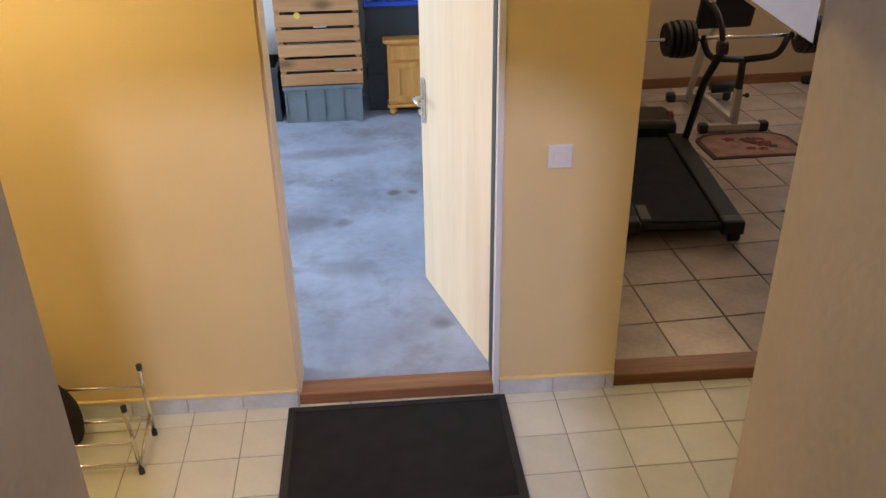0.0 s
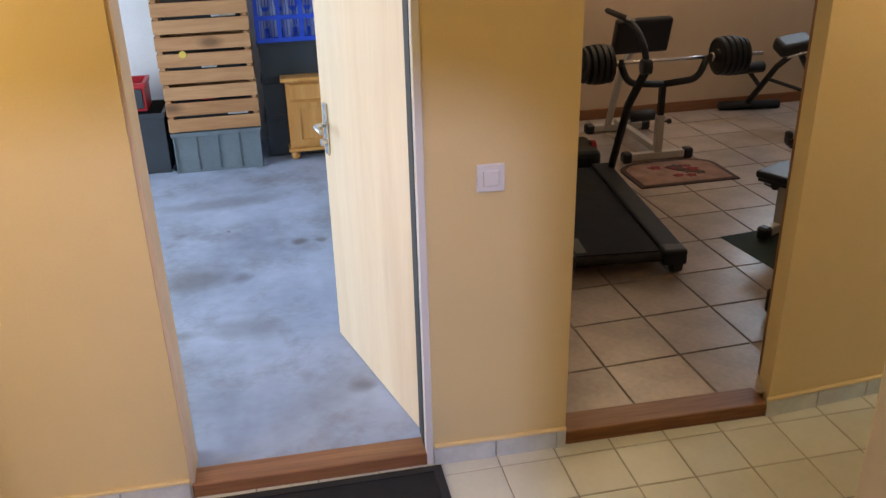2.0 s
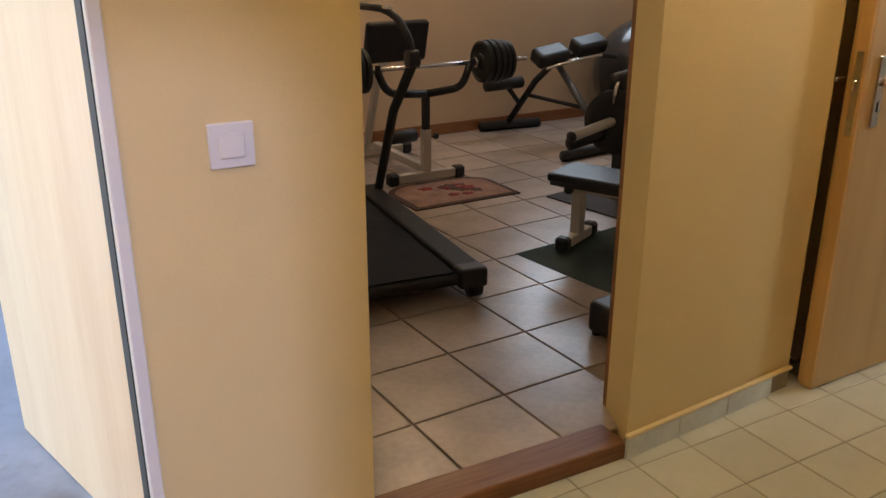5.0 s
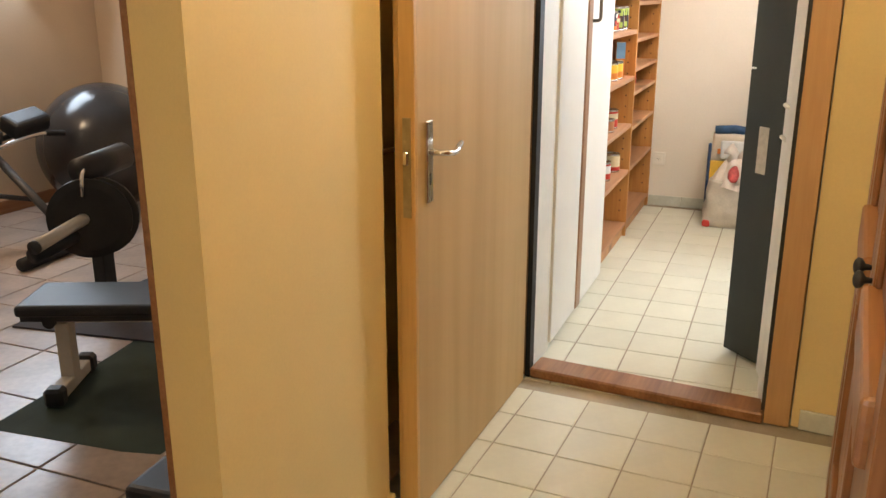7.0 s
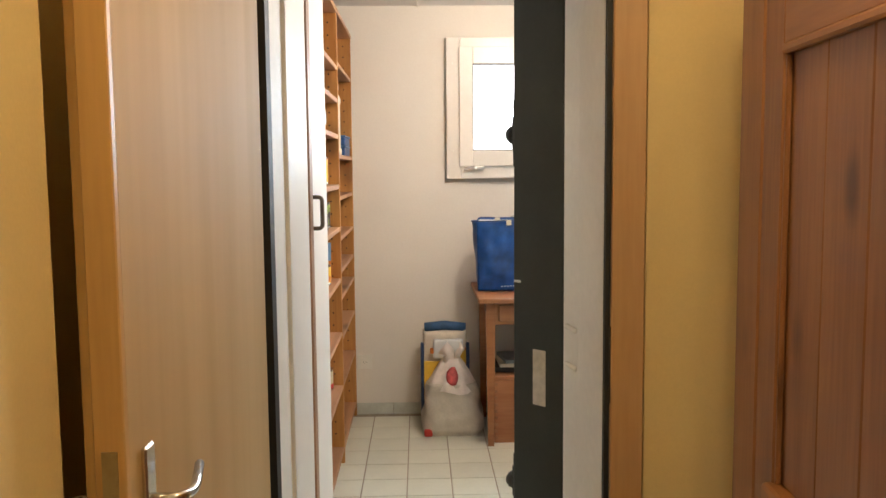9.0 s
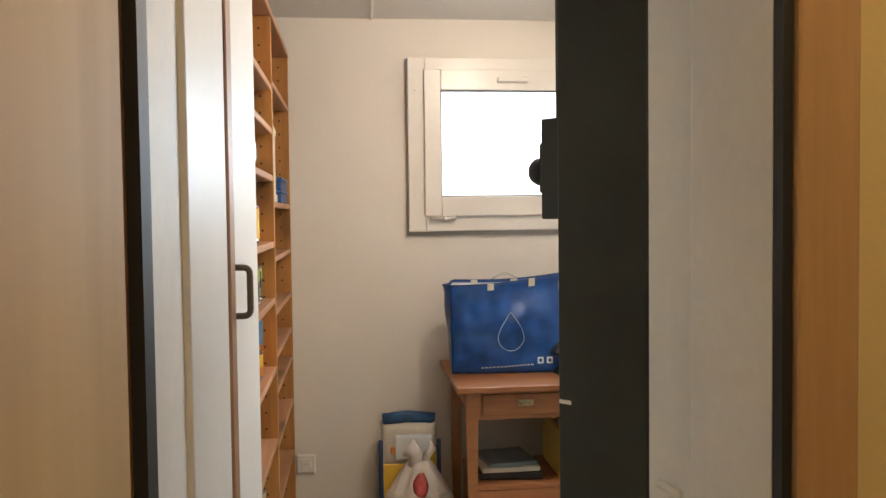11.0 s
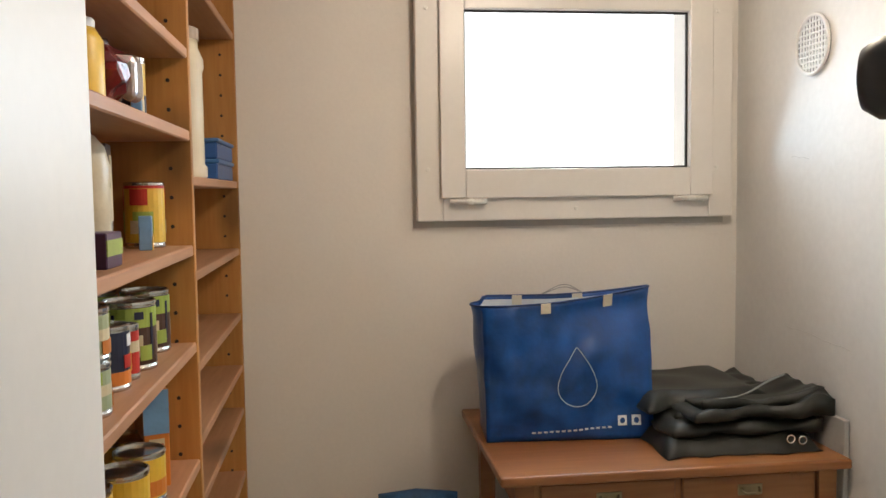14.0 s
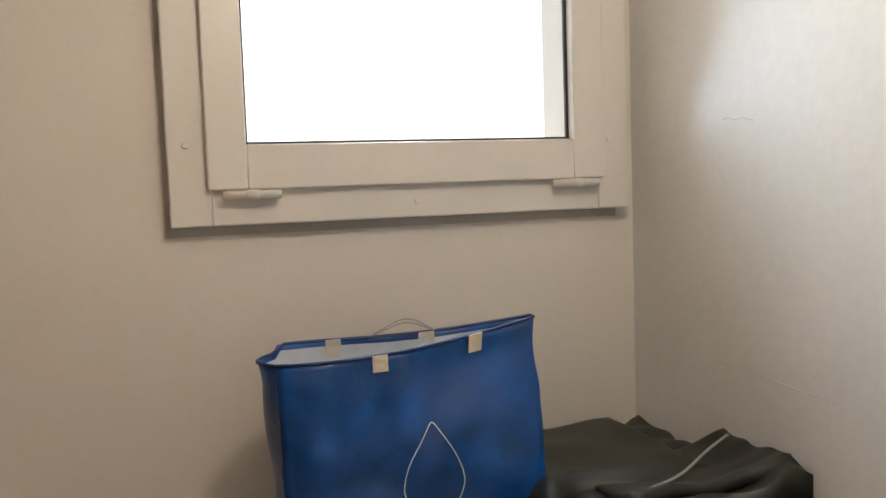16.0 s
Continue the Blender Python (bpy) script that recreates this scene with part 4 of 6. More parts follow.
# gym ball in the corner
gb = bmesh.new()
bmesh.ops.create_uvsphere(gb, u_segments=48, v_segments=32, radius=0.42)
tagged(part("gym_ball", gb, BALLGREY, None, m=pose(4.82, 6.52, 0.467), smooth=True), "large dark grey shiny exercise ball on the floor", "ball")

# weight bench, its long side running towards the hall wall
fb = thing("weight_bench", pose(2.547, 4.519, 0.055, 0, 0, -62.0), "white-framed weight bench with black vinyl pad", "weight bench")
part("pad", solid((0.0, 0.0, 0.325, 1.0, 0.27, 0.368), bevel=0.014, seg=3), BLACKVINYL, fb)
part("board", solid((0.015, 0.012, 0.308, 0.985, 0.258, 0.325)), BLACKPLASTIC, fb)
part("beam", solid((0.06, 0.11, 0.265, 0.95, 0.16, 0.308), bevel=0.003), WHITESTEEL, fb)
part("leg", solid((0.085, 0.105, 0.05, 0.135, 0.165, 0.266), bevel=0.003), WHITESTEEL, fb)
part("foot_bar", solid((0.085, 0.0, 0.012, 0.135, 0.27, 0.06), bevel=0.004), WHITESTEEL, fb)
for y in (-0.01, 0.28):
    part("foot_cap", solid((0.076, y - 0.03, 0.0, 0.144, y + 0.03, 0.072), bevel=0.012), BLACKPLASTIC, fb)
part("rear_leg", solid((0.85, 0.105, 0.0, 0.9, 0.165, 0.266), bevel=0.003), WHITESTEEL, fb)
part("knob", lathe([(0.008, 0), (0.008, 0.02), (0.022, 0.024), (0.022, 0.045)], 14), BLACKPLASTIC, fb, m=pose(0.09, 0.10, 0.285, 90))
# plate-loaded machine behind the bench
pm = thing("leg_machine", pose(3.38, 4.95, 0.055, 0, 0, 4.0), "black plate-loaded leg machine with a pale bar", "exercise machine")
part("base", solid((-0.06, 0.02, 0.0, 0.5, 0.09, 0.05), bevel=0.004), BLACKIRON, pm)
part("column", solid((-0.035, 0.02, 0.05, 0.035, 0.09, 0.70), bevel=0.004), BLACKIRON, pm)
for k in range(2):
    part("plate", disc_x([(0.03, -0.02), (0.14, -0.02), (0.175, -0.012), (0.175, 0.012), (0.14, 0.02), (0.03, 0.02)], 32), BLACKIRON, pm, m=pose(-0.06 - 0.042 * k, 0.0, 0.46, 0, 0, 35))
part("bar", tube([(-0.42, -0.02, 0.42), (-0.06, 0.02, 0.47)], 0.027, 14), WHITESTEEL, pm, "pale steel bar", smooth=True)
part("bar_cap", tube([(-0.435, -0.022, 0.418), (-0.42, -0.02, 0.42)], 0.029, 14), BLACKPLASTIC, pm, smooth=True)
part("pad_roll", tube([(-0.38, 0.05, 0.36), (-0.04, 0.06, 0.40)], 0.034, 14), BLACKVINYL, pm, smooth=True)
part("head_roll", tube([(-0.10, 0.03, 0.66), (0.2, 0.06, 0.68)], 0.06, 16), BLACKVINYL, pm, smooth=True)
part("hoop", tube(bend([(-0.13, 0.0, 0.56), (-0.12, 0.0, 0.67), (0.1, 0.05, 0.70)], 0.08), 0.01, 10), CHROME, pm, smooth=True)

gm = prism([(2.37, 4.49), (2.46, 3.97), (2.50, 3.85), (3.6, 3.9), (3.45, 4.68), (2.97, 4.58)], 0.055, 0.056)
tagged(part("exercise_mat", gm, MATGREEN, None), "dark green exercise mat under the weight bench", "mat")
tagged(part("exercise_mat", solid((0, 0, 0.0, 1.0, 0.55, 0.009)), MATGREY, None, m=pose(3.02, 5.2, 0.055, 0, 0, -78)), "dark grey exercise mat on the tiles", "mat")
gbx = thing("bass_box", pose(2.30, 3.55, 0.055, 0, 0, 8.0), "small black box with a white cord loop", "box")
part("body", solid((-0.13, -0.1, 0.012, 0.17, 0.11, 0.138), bevel=0.022, seg=3), BLACKPLASTIC, gbx)
for x in (-0.1, 0.13):
    for y in (-0.07, 0.08):
        part("foot", lathe([(0.018, 0), (0.018, 0.014)], 12), DARKRUBBER, gbx, m=pose(x, y, 0))
part("cord", tube([(0.06 + 0.05 * math.cos(a), -0.106 - 0.02 * math.sin(a), 0.075 + 0.055 * math.sin(a)) for a in [k * math.tau / 24 for k in range(24)]], 0.006, 8, close=True), PLASTICWHITE, gbx, "white cord loop", smooth=True)
part("label", solid((-0.04, -0.06, 0.138, 0.06, -0.03, 0.1392)), LINEN, gbx)

setting("baseboard_gym", solid((0.4, -0.014, 0, 4.9, 0.0, 0.085), bevel=0.003), SKIRTWOOD, "reddish wooden skirting board", "baseboard", pose(0.5, 6.77, 0.055, 0, 0, 3.4))
setting("baseboard_gym_right", solid((5.335, 3.65, 0.055, 5.35, 7.03, 0.132), bevel=0.003), SKIRTWOOD, "reddish wooden skirting board", "baseboard")
wh = thing("wall_hook", pose(5.35, 6.1, 1.5), "small black hook on the gym wall", "hook")
part("plate", solid((-0.008, -0.03, -0.05, 0.0, 0.03, 0.05), bevel=0.003), PLASTICWHITE, wh)
part("hook", tube([(-0.004, 0, 0), (-0.06, 0.02, 0.0), (-0.10, 0.04, -0.005)], 0.012, 10), BLACKPLASTIC, wh, smooth=True)

# ---- storage room things (placed in the room's own axes) ----
def at(x, y, z, rx=0, ry=0, rz=0):
    return ST @ pose(x, y, z, rx, ry, rz)


def on_shelf(x, y, z, rx=0, ry=0, rz=0):
    return at(x - 0.02 + (0.1 if x < 2.2 else 0.0), y, z, rx, ry, rz)


# white cupboard with brown-edged doors
CF = 0.45
cb = thing("white_cupboard", at(0, 0, 0), "tall white cupboard with brown-edged doors", "cupboard")
part("body", solid((0.30, CF + 0.02, 0.0, 1.305, 0.795, 2.3)), WHITEPAINT, cb)
dA = part("door", solid((0.295, CF, 0.03, 0.723, CF + 0.02, 2.3), bevel=0.002), WHITEPAINT, cb)
part("edge_strip", solid((0.725, CF - 0.006, 0.03, 0.803, CF + 0.02, 2.3), bevel=0.004), wood("brown_edge", (0.36, 0.20, 0.11), (0.26, 0.13, 0.065), axis=2, rough=0.4), cb, "brown wooden edge")
dB = part("door", solid((0.805, CF, 0.03, 1.305, CF + 0.02, 2.3), bevel=0.002), WHITEPAINT, cb)
part("handle", tube(bend([(0.814, CF, 1.442), (0.814, CF - 0.036, 1.442), (0.814, CF - 0.036, 1.332), (0.814, CF, 1.332)], 0.018), 0.0075, 12), BRONZE, dB, "dark bronze bow handle", m=None, smooth=True)
part("plinth", solid((0.30, CF + 0.03, 0.0, 1.305, CF + 0.045, 0.03)), BLACKPLASTIC, cb)

# shelf unit
SF, SB = 0.478, 0.78
sh = thing("pine_shelf_unit", at(-0.02, 0, 0), "tall open pine shelf unit with peg holes", "shelf unit")
UP = (1.36, 2.21, 3.075)
for u in UP:
    up = part("upright", solid((u - 0.012, SF, 0.0, u + 0.012, SB, 2.32), bevel=0.002), SHELFWOOD, sh)
    hole = mesh_of("peg_hole", lathe([(0.0045, 0), (0.0045, 0.0012)], 8), BLACKIRON)
    if u > 1.5:
        for k in range(34):
            for v in (SF + 0.045, SB - 0.06):
                o = piece("peg_hole", hole, up, pose(u - 0.0121, v, 0.16 + 0.064 * k, 0, -90, 0))
part("back", solid((1.37, SB, 0.0, 3.087, SB + 0.012, 2.32)), SHELFWOOD, sh)
part("top_board", solid((1.348, SF - 0.004, 2.32, 3.087, SB, 2.342), bevel=0.002), SHELFBOARD, sh)
LEFTZ = (0.09, 0.42, 0.70, 0.98, 1.245, 1.462, 1.715, 1.895, 2.06)
RIGHTZ = (0.09, 0.42, 0.67, 0.88, 1.02, 1.19, 1.40, 1.615, 2.085)
for z in LEFTZ:
    part("shelf_board", solid((1.373, SF + 0.002, z - 0.024, 2.197, SB - 0.002, z), bevel=0.003), SHELFBOARD, sh)
for z in RIGHTZ:
    part("shelf_board", solid((2.223, SF + 0.002, z - 0.022, 3.062, SB - 0.002, z), bevel=0.003), SHELFBOARD, sh)
part("plinth", solid((1.373, SF + 0.02, 0.0, 3.062, SF + 0.034, 0.066)), SHELFWOOD, sh)


def can(u, v, z, r, h, body, label, bands=()):
    t = thing("food_can", on_shelf(u, v, z, 0, 0, random.uniform(0, 90)), label, "can", "food cans on the shelf")
    part("tin", lathe([(r * 0.96, 0), (r, 0.003), (r, 0.007), (r * 0.97, 0.01), (r * 0.97, h - 0.01), (r, h - 0.007), (r, h - 0.002), (r * 0.93, h), (r * 0.92, h - 0.005), (r * 0.3, h - 0.004)], 24), TIN, t, smooth=False)
    part("paper_label", lathe([(r * 0.982, 0.012), (r * 0.982, h - 0.012)], 24), body, t, smooth=False)
    for i, (z0, z1, c) in enumerate(bands):
        part("label_band", lathe([(r * (0.990 + 0.003 * i), h * z0), (r * (0.990 + 0.003 * i), h * z1)], 24), c, t)
    return t


def spot(t, r, z, a, w, h, c):
    """A printed patch on the side of a round can."""
    part("print_patch", prism([(r * math.cos(a + w * (k / 6 - 0.5)), r * math.sin(a + w * (k / 6 - 0.5))) for k in range(7)] + [(r * 0.97 * math.cos(a + w * (0.5 - k / 6)), r * 0.97 * math.sin(a + w * (0.5 - k / 6))) for k in range(7)], z - h / 2, z + h / 2), c, t)


GREENL, BROWNL, CREAML, REDL, YELL, DKBLUE, ORANGE, GREEN2, PURPLE, LBLUE = (colour("label_green", (0.32, 0.42, 0.07)), colour("label_brown", (0.07, 0.03, 0.018)), colour("label_cream", (0.62, 0.55, 0.36)), colour("label_red", (0.5, 0.03, 0.02)),
    colour("label_yellow", (0.72, 0.47, 0.05)), colour("label_dark_blue", (0.015, 0.02, 0.05)), colour("label_orange", (0.62, 0.2, 0.03)), colour("label_sage", (0.34, 0.40, 0.24)), colour("label_purple", (0.05, 0.015, 0.06)), colour("label_light_blue", (0.18, 0.36, 0.6)))
zc = 1.245
for u, v, kind in ((2.012, 0.57, 0), (2.027, 0.68, 0), (1.827, 0.56, 0), (1.927, 0.66, 1), (1.747, 0.67, 0), (1.647, 0.56, 1), (1.547, 0.60, 2), (1.467, 0.55, 2), (1.547, 0.70, 1)):
    if kind == 0:
        c = can(u, v, zc, 0.051, 0.132, BROWNL, "tin can with a green and brown label showing pale fruit", ((0.62, 0.9, GREENL),))
        for a in (-1.9, -0.4, 1.2, 2.7):
            spot(c, 0.0512, 0.048, a, 0.55, 0.04, CREAML), spot(c, 0.0515, 0.034, a + 0.4, 0.5, 0.028, GREENL), spot(c, 0.0516, 0.105, a + 0.15, 0.34, 0.014, DKBLUE), spot(c, 0.0512, 0.068, a + 0.7, 0.12, 0.08, DKBLUE)
    elif kind == 1:
        c = can(u, v, zc, 0.044, 0.112, DKBLUE, "tin can with a dark blue and orange label", ((0.1, 0.3, ORANGE),))
        for a in (-1.7, 0.2, 2.2):
            spot(c, 0.0445, 0.085, a, 0.9, 0.02, WHITEINK), spot(c, 0.0447, 0.045, a + 0.3, 0.8, 0.03, YELL), spot(c, 0.0449, 0.05, a - 0.4, 0.5, 0.022, REDL)
    else:
        c = can(u, v, zc, 0.048, 0.082, GREEN2, "low tin can with a green vegetable label", ((0.4, 0.6, CREAML),))
        for a in (-1.6, 0.5, 2.6):
            spot(c, 0.0488, 0.022, a, 0.9, 0.02, ORANGE), spot(c, 0.0488, 0.06, a + 0.5, 0.7, 0.018, GREENL)
        c2 = can(u, v, zc + 0.083, 0.048, 0.082, GREEN2, "low tin can stacked on another can", ((0.4, 0.6, CREAML),))
        for a in (-1.7, 0.4, 2.5):
            spot(c2, 0.0488, 0.022, a, 0.9, 0.02, ORANGE), spot(c2, 0.0488, 0.06, a + 0.5, 0.7, 0.018, GREENL)
can(1.727, 0.545, zc, 0.026, 0.10, REDL, "slim red can between larger cans", ((0.5, 0.7, CREAML),))


def carton(name, u, v, z, w, d, h, c, label, turn=0.0, bands=()):
    t = thing(name, on_shelf(u, v, z, 0, 0, turn), label, "box")
    part("body", solid((-w / 2, -d / 2, 0, w / 2, d / 2, h), bevel=0.002), c, t)
    for z0, z1, x0, x1, cc in bands:
        part("print_patch", solid((-w / 2 + w * x0, -d / 2 - 0.0012, h * z0, -w / 2 + w * x1, -d / 2 + 0.0005, h * z1)), cc, t)
    return t


def bottle(name, u, v, z, prof, c, label, cap=None, cat="bottle"):
    t = thing(name, on_shelf(u, v, z), label, cat)
    part("body", lathe(prof, 24), c, t, smooth=True)
    if cap:
        r, h, cc = cap
        part("cap", lathe([(r, prof[-1][1]), (r, prof[-1][1] + h), (r * 0.9, prof[-1][1] + h + 0.003)], 20), cc, t)
    return t


DARKGLASS = mat("dark_red_glass", (0.09, 0.012, 0.012), 0.12, vary=0.2, bump=0)
z = 1.462
carton("cereal_box", 1.84, 0.685, z, 0.062, 0.19, 0.21, BROWNL, "tall brown and red cardboard box", 6, ((0.0, 0.15, 0.0, 1.0, REDL), (0.3, 0.9, 0.55, 0.95, CREAML)))
c = can(2.045, 0.57, z, 0.042, 0.14, YELL, "yellow cardboard tub with a red badge", ((0.9, 0.97, REDL),))
c["category"], c.name = "tub", "food_tub"
for a in (-2.2, -0.2, 1.6):
    spot(c, 0.0432, 0.108, a, 0.9, 0.034, REDL), spot(c, 0.0432, 0.055, a + 0.2, 1.0, 0.045, GREENL), spot(c, 0.0436, 0.045, a - 0.2, 0.5, 0.028, CREAML)
carton("small_box", 1.955, 0.55, z, 0.03, 0.026, 0.07, LBLUE, "small light blue and yellow box", 10, ((0.0, 0.4, 0, 1, YELL),))
fl = bottle("flour_bag", 1.675, 0.60, z, [(0.042, 0), (0.055, 0.012), (0.052, 0.06), (0.057, 0.085), (0.053, 0.13), (0.056, 0.155), (0.047, 0.195), (0.03, 0.215), (0.01, 0.22)], mat("clear_bag", (0.62, 0.54, 0.38), 0.35, vary=0.15, scale=18, bump=0.5), "clear plastic bag of pale flour", None, "bag")
part("print_patch", prism([(0.050 * math.cos(a), 0.050 * math.sin(a)) for a in (-1.0, -0.7, -0.4)] + [(0.0575 * math.cos(a), 0.0575 * math.sin(a)) for a in (-0.4, -0.7, -1.0)], 0.03, 0.10), WHITEINK, fl)
carton("dark_box", 1.600, 0.69, z, 0.07, 0.16, 0.18, PURPLE, "dark purple cardboard box", 0)
carton("wipes_pack", 1.530, 0.53, z, 0.09, 0.05, 0.055, PURPLE, "soft pack with a green stripe", 0, ((0.35, 0.8, 0.0, 1.0, GREENL),))
z = 1.715
bottle("sauce_bottle", 1.850, 0.60, z, [(0.03, 0), (0.034, 0.006), (0.034, 0.08), (0.016, 0.115), (0.014, 0.135)], DARKGLASS, "dark red glass sauce bottle with a metal cap", (0.017, 0.016, TIN))
bottle("sauce_bottle", 1.790, 0.66, z, [(0.03, 0), (0.034, 0.006), (0.034, 0.08), (0.016, 0.115), (0.014, 0.135)], DARKGLASS, "dark red glass sauce bottle with a metal cap", (0.017, 0.016, TIN))
c = can(1.990, 0.58, z, 0.033, 0.14, YELL, "tall yellow and black tin", ((0.1, 0.45, DKBLUE),))
spot(c, 0.0345, 0.055, -1.5, 0.9, 0.03, CREAML)
carton("slim_pack", 1.915, 0.55, z, 0.045, 0.02, 0.115, LBLUE, "slim blue and white pack", 12, ((0.2, 0.8, 0.1, 0.9, WHITEINK),))
carton("slim_pack", 1.945, 0.555, z, 0.03, 0.022, 0.085, YELL, "slim yellow cardboard pack", 4, ((0.2, 0.6, 0.1, 0.9, CREAML),))
sbg = bmesh.new()
bmesh.ops.create_icosphere(sbg, subdivisions=3, radius=1)
for v in sbg.verts:
    n = noise.noise(v.co * 3.1 + Vector((4, 1, 2))) * 0.4
    v.co = Vector((v.co.x * 0.095 * (1 + n), v.co.y * 0.07 * (1 + n), 0.062 + v.co.z * 0.06 * (1 + 0.3 * n)))
sb2 = thing("snack_bag", on_shelf(1.690, 0.58, z + 0.003), "crumpled shiny red and silver snack bag", "bag")
part("bag", sbg, mat("red_foil", (0.18, 0.02, 0.025), 0.22, vary=0.4, scale=14, fine=60, bump=1.0), sb2)
part("foil_fold", solid((0.0, -0.08, 0.02, 0.07, -0.05, 0.10), bevel=0.014, seg=3), mat("grey_foil", (0.42, 0.38, 0.36), 0.25, metal=0.6, vary=0.3, scale=20, bump=0.8), sb2)
bottle("yellow_tub", 1.560, 0.56, z, [(0.04, 0), (0.042, 0.01), (0.042, 0.10), (0.03, 0.12)], YELL, "yellow and white plastic tub", (0.03, 0.012, WHITEINK), "tub")
z = 1.895
for k, u in enumerate((1.80, 1.87, 1.94, 2.02)):
    bottle("spice_jar", u, 0.57 + 0.02 * (k % 2), z, [(0.026, 0), (0.028, 0.006), (0.028, 0.05), (0.02, 0.062)], DKBLUE if k % 2 else BROWNL, "small dark glass jar with a black lid", (0.022, 0.018, BLACKPLASTIC), "jar")
carton("small_box", 2.030, 0.53, z, 0.05, 0.03, 0.035, CREAML, "small cream cardboard box", 0)
bottle("plastic_tub", 1.710, 0.56, z, [(0.05, 0), (0.055, 0.08), (0.055, 0.10)], WHITEINK, "white and red plastic tub", (0.056, 0.012, REDL), "tub")
z = 0.98
for u, v in ((1.850, 0.555), (1.950, 0.60), (1.730, 0.56), (1.630, 0.60), (1.810, 0.67)):
    can(u, v, z, 0.050, 0.10, YELL, "tin can with a yellow and orange label", ((0.15, 0.45, ORANGE),))
cbx = carton("cereal_box", 1.985, 0.56, z, 0.05, 0.15, 0.20, ORANGE, "tall cardboard box printed blue above orange", -70, ((0.55, 1.0, 0.0, 1.0, LBLUE), (0.1, 0.5, 0.2, 0.8, CREAML), (0.28, 0.45, 0.35, 0.75, REDL)))
carton("cereal_box", 1.955, 0.70, z, 0.06, 0.15, 0.19, CREAML, "plain beige cardboard box", -80)
z = 0.70
can(1.710, 0.56, z, 0.05, 0.075, CHESTWOOD, "low brown tin on a lower shelf")
can(1.860, 0.57, z, 0.05, 0.11, REDL, "red tin can on a lower shelf", ((0.5, 0.8, CREAML),))
can(2.010, 0.57, 0.42, 0.05, 0.11, CREAML, "pale tin can on a lower shelf", ((0.1, 0.3, REDL),))
can(1.730, 0.57, 0.42, 0.05, 0.11, REDL, "red and white tin can on a lower shelf", ((0.4, 0.8, WHITEINK),))
# right bay
sp = bottle("spaghetti_jar", 2.51, 0.56, 1.615, [(0.066, 0), (0.070, 0.005), (0.070, 0.03), (0.064, 0.036), (0.064, 0.27), (0.068, 0.28), (0.068, 0.30), (0.055, 0.33), (0.055, 0.35)], mat("jar_pasta", (0.74, 0.66, 0.50), 0.18, vary=0.12, scale=6, fine=200, stretch=(1, 1, 0.05), bump=0.1), "tall glass jar of pale spaghetti", (0.058, 0.028, mat("jar_lid", (0.45, 0.36, 0.28), 0.3)), "jar")
for k in range(2):
    t = thing("blue_box", on_shelf(2.865, 0.545, 1.615 + 0.058 * k), "small blue plastic storage box with a lid", "box", "blue boxes")
    part("body", solid((-0.17, -0.055, 0, 0.17, 0.08, 0.046), bevel=0.004), mat("blue_plastic", (0.02, 0.09, 0.30), 0.4, vary=0.1), t)
    part("lid", solid((-0.175, -0.06, 0.046, 0.175, 0.085, 0.0575), bevel=0.003), mat("blue_lid", (0.05, 0.16, 0.38), 0.4, vary=0.1), t)
carton("small_box", 2.30, 0.56, 1.19, 0.05, 0.06, 0.09, CREAML, "small cream coloured packet", 0, ((0.2, 0.8, 0.1, 0.9, BROWNL),))
bottle("snack_roll", 2.6, 0.58, 0.88, [(0.03, 0), (0.045, 0.02), (0.045, 0.07), (0.02, 0.09)], REDL, "red and white packet on a shelf", None, "packet")

# window
W0, W1, WZ0, WZ1 = -0.098, -1.185, 1.475, 2.325
wd = thing("window_1", at(FAR, 0, 0), "white plastic bottom-hung window with bright daylight behind", "window")
wd["kind"] = "structure"
part("window_frame", solid((-0.05, W1, WZ0, 0.01, W1 + 0.085, WZ1), (-0.05, W0 - 0.085, WZ0, 0.01, W0, WZ1), (-0.05, W1 + 0.085, WZ0, 0.01, W0 - 0.085, WZ0 + 0.08), (-0.05, W1 + 0.085, WZ1 - 0.065, 0.01, W0 - 0.085, WZ1), bevel=0.004, seg=2), PVC, wd)
# grey strips on the wall paint the soft shadow below and beside the frame
part("backing", solid((-0.004, W1 + 0.012, WZ0 - 0.022, -0.001, W0 + 0.010, WZ0 + 0.05), (-0.004, W0 - 0.05, WZ0 + 0.05, -0.001, W0 + 0.010, WZ1), (-0.004, W1 + 0.012, WZ0 + 0.05, -0.001, W1 + 0.06, WZ1)), mat("frame_shadow_grey", (0.58, 0.56, 0.52), 0.8), wd, "grey strips painted as the soft shadow round the frame")
part("sash", solid((-0.072, W1 + 0.078, WZ0 + 0.075, -0.02, W1 + 0.16, WZ1 - 0.06), (-0.072, W0 - 0.16, WZ0 + 0.075, -0.02, W0 - 0.078, WZ1 - 0.06), (-0.072, W1 + 0.16, WZ0 + 0.075, -0.02, W0 - 0.16, WZ0 + 0.17), (-0.072, W1 + 0.16, WZ1 - 0.16, -0.02, W0 - 0.16, WZ1 - 0.06), bevel=0.004, seg=2), PVC, wd)
part("gasket", solid((-0.045, W1 + 0.16, WZ0 + 0.17, -0.035, W1 + 0.166, WZ1 - 0.16), (-0.045, W0 - 0.166, WZ0 + 0.17, -0.035, W0 - 0.16, WZ1 - 0.16), (-0.045, W1 + 0.166, WZ0 + 0.17, -0.035, W0 - 0.166, WZ0 + 0.176), (-0.045, W1 + 0.166, WZ1 - 0.166, -0.035, W0 - 0.166, WZ1 - 0.16)), BLACKIRON, wd)
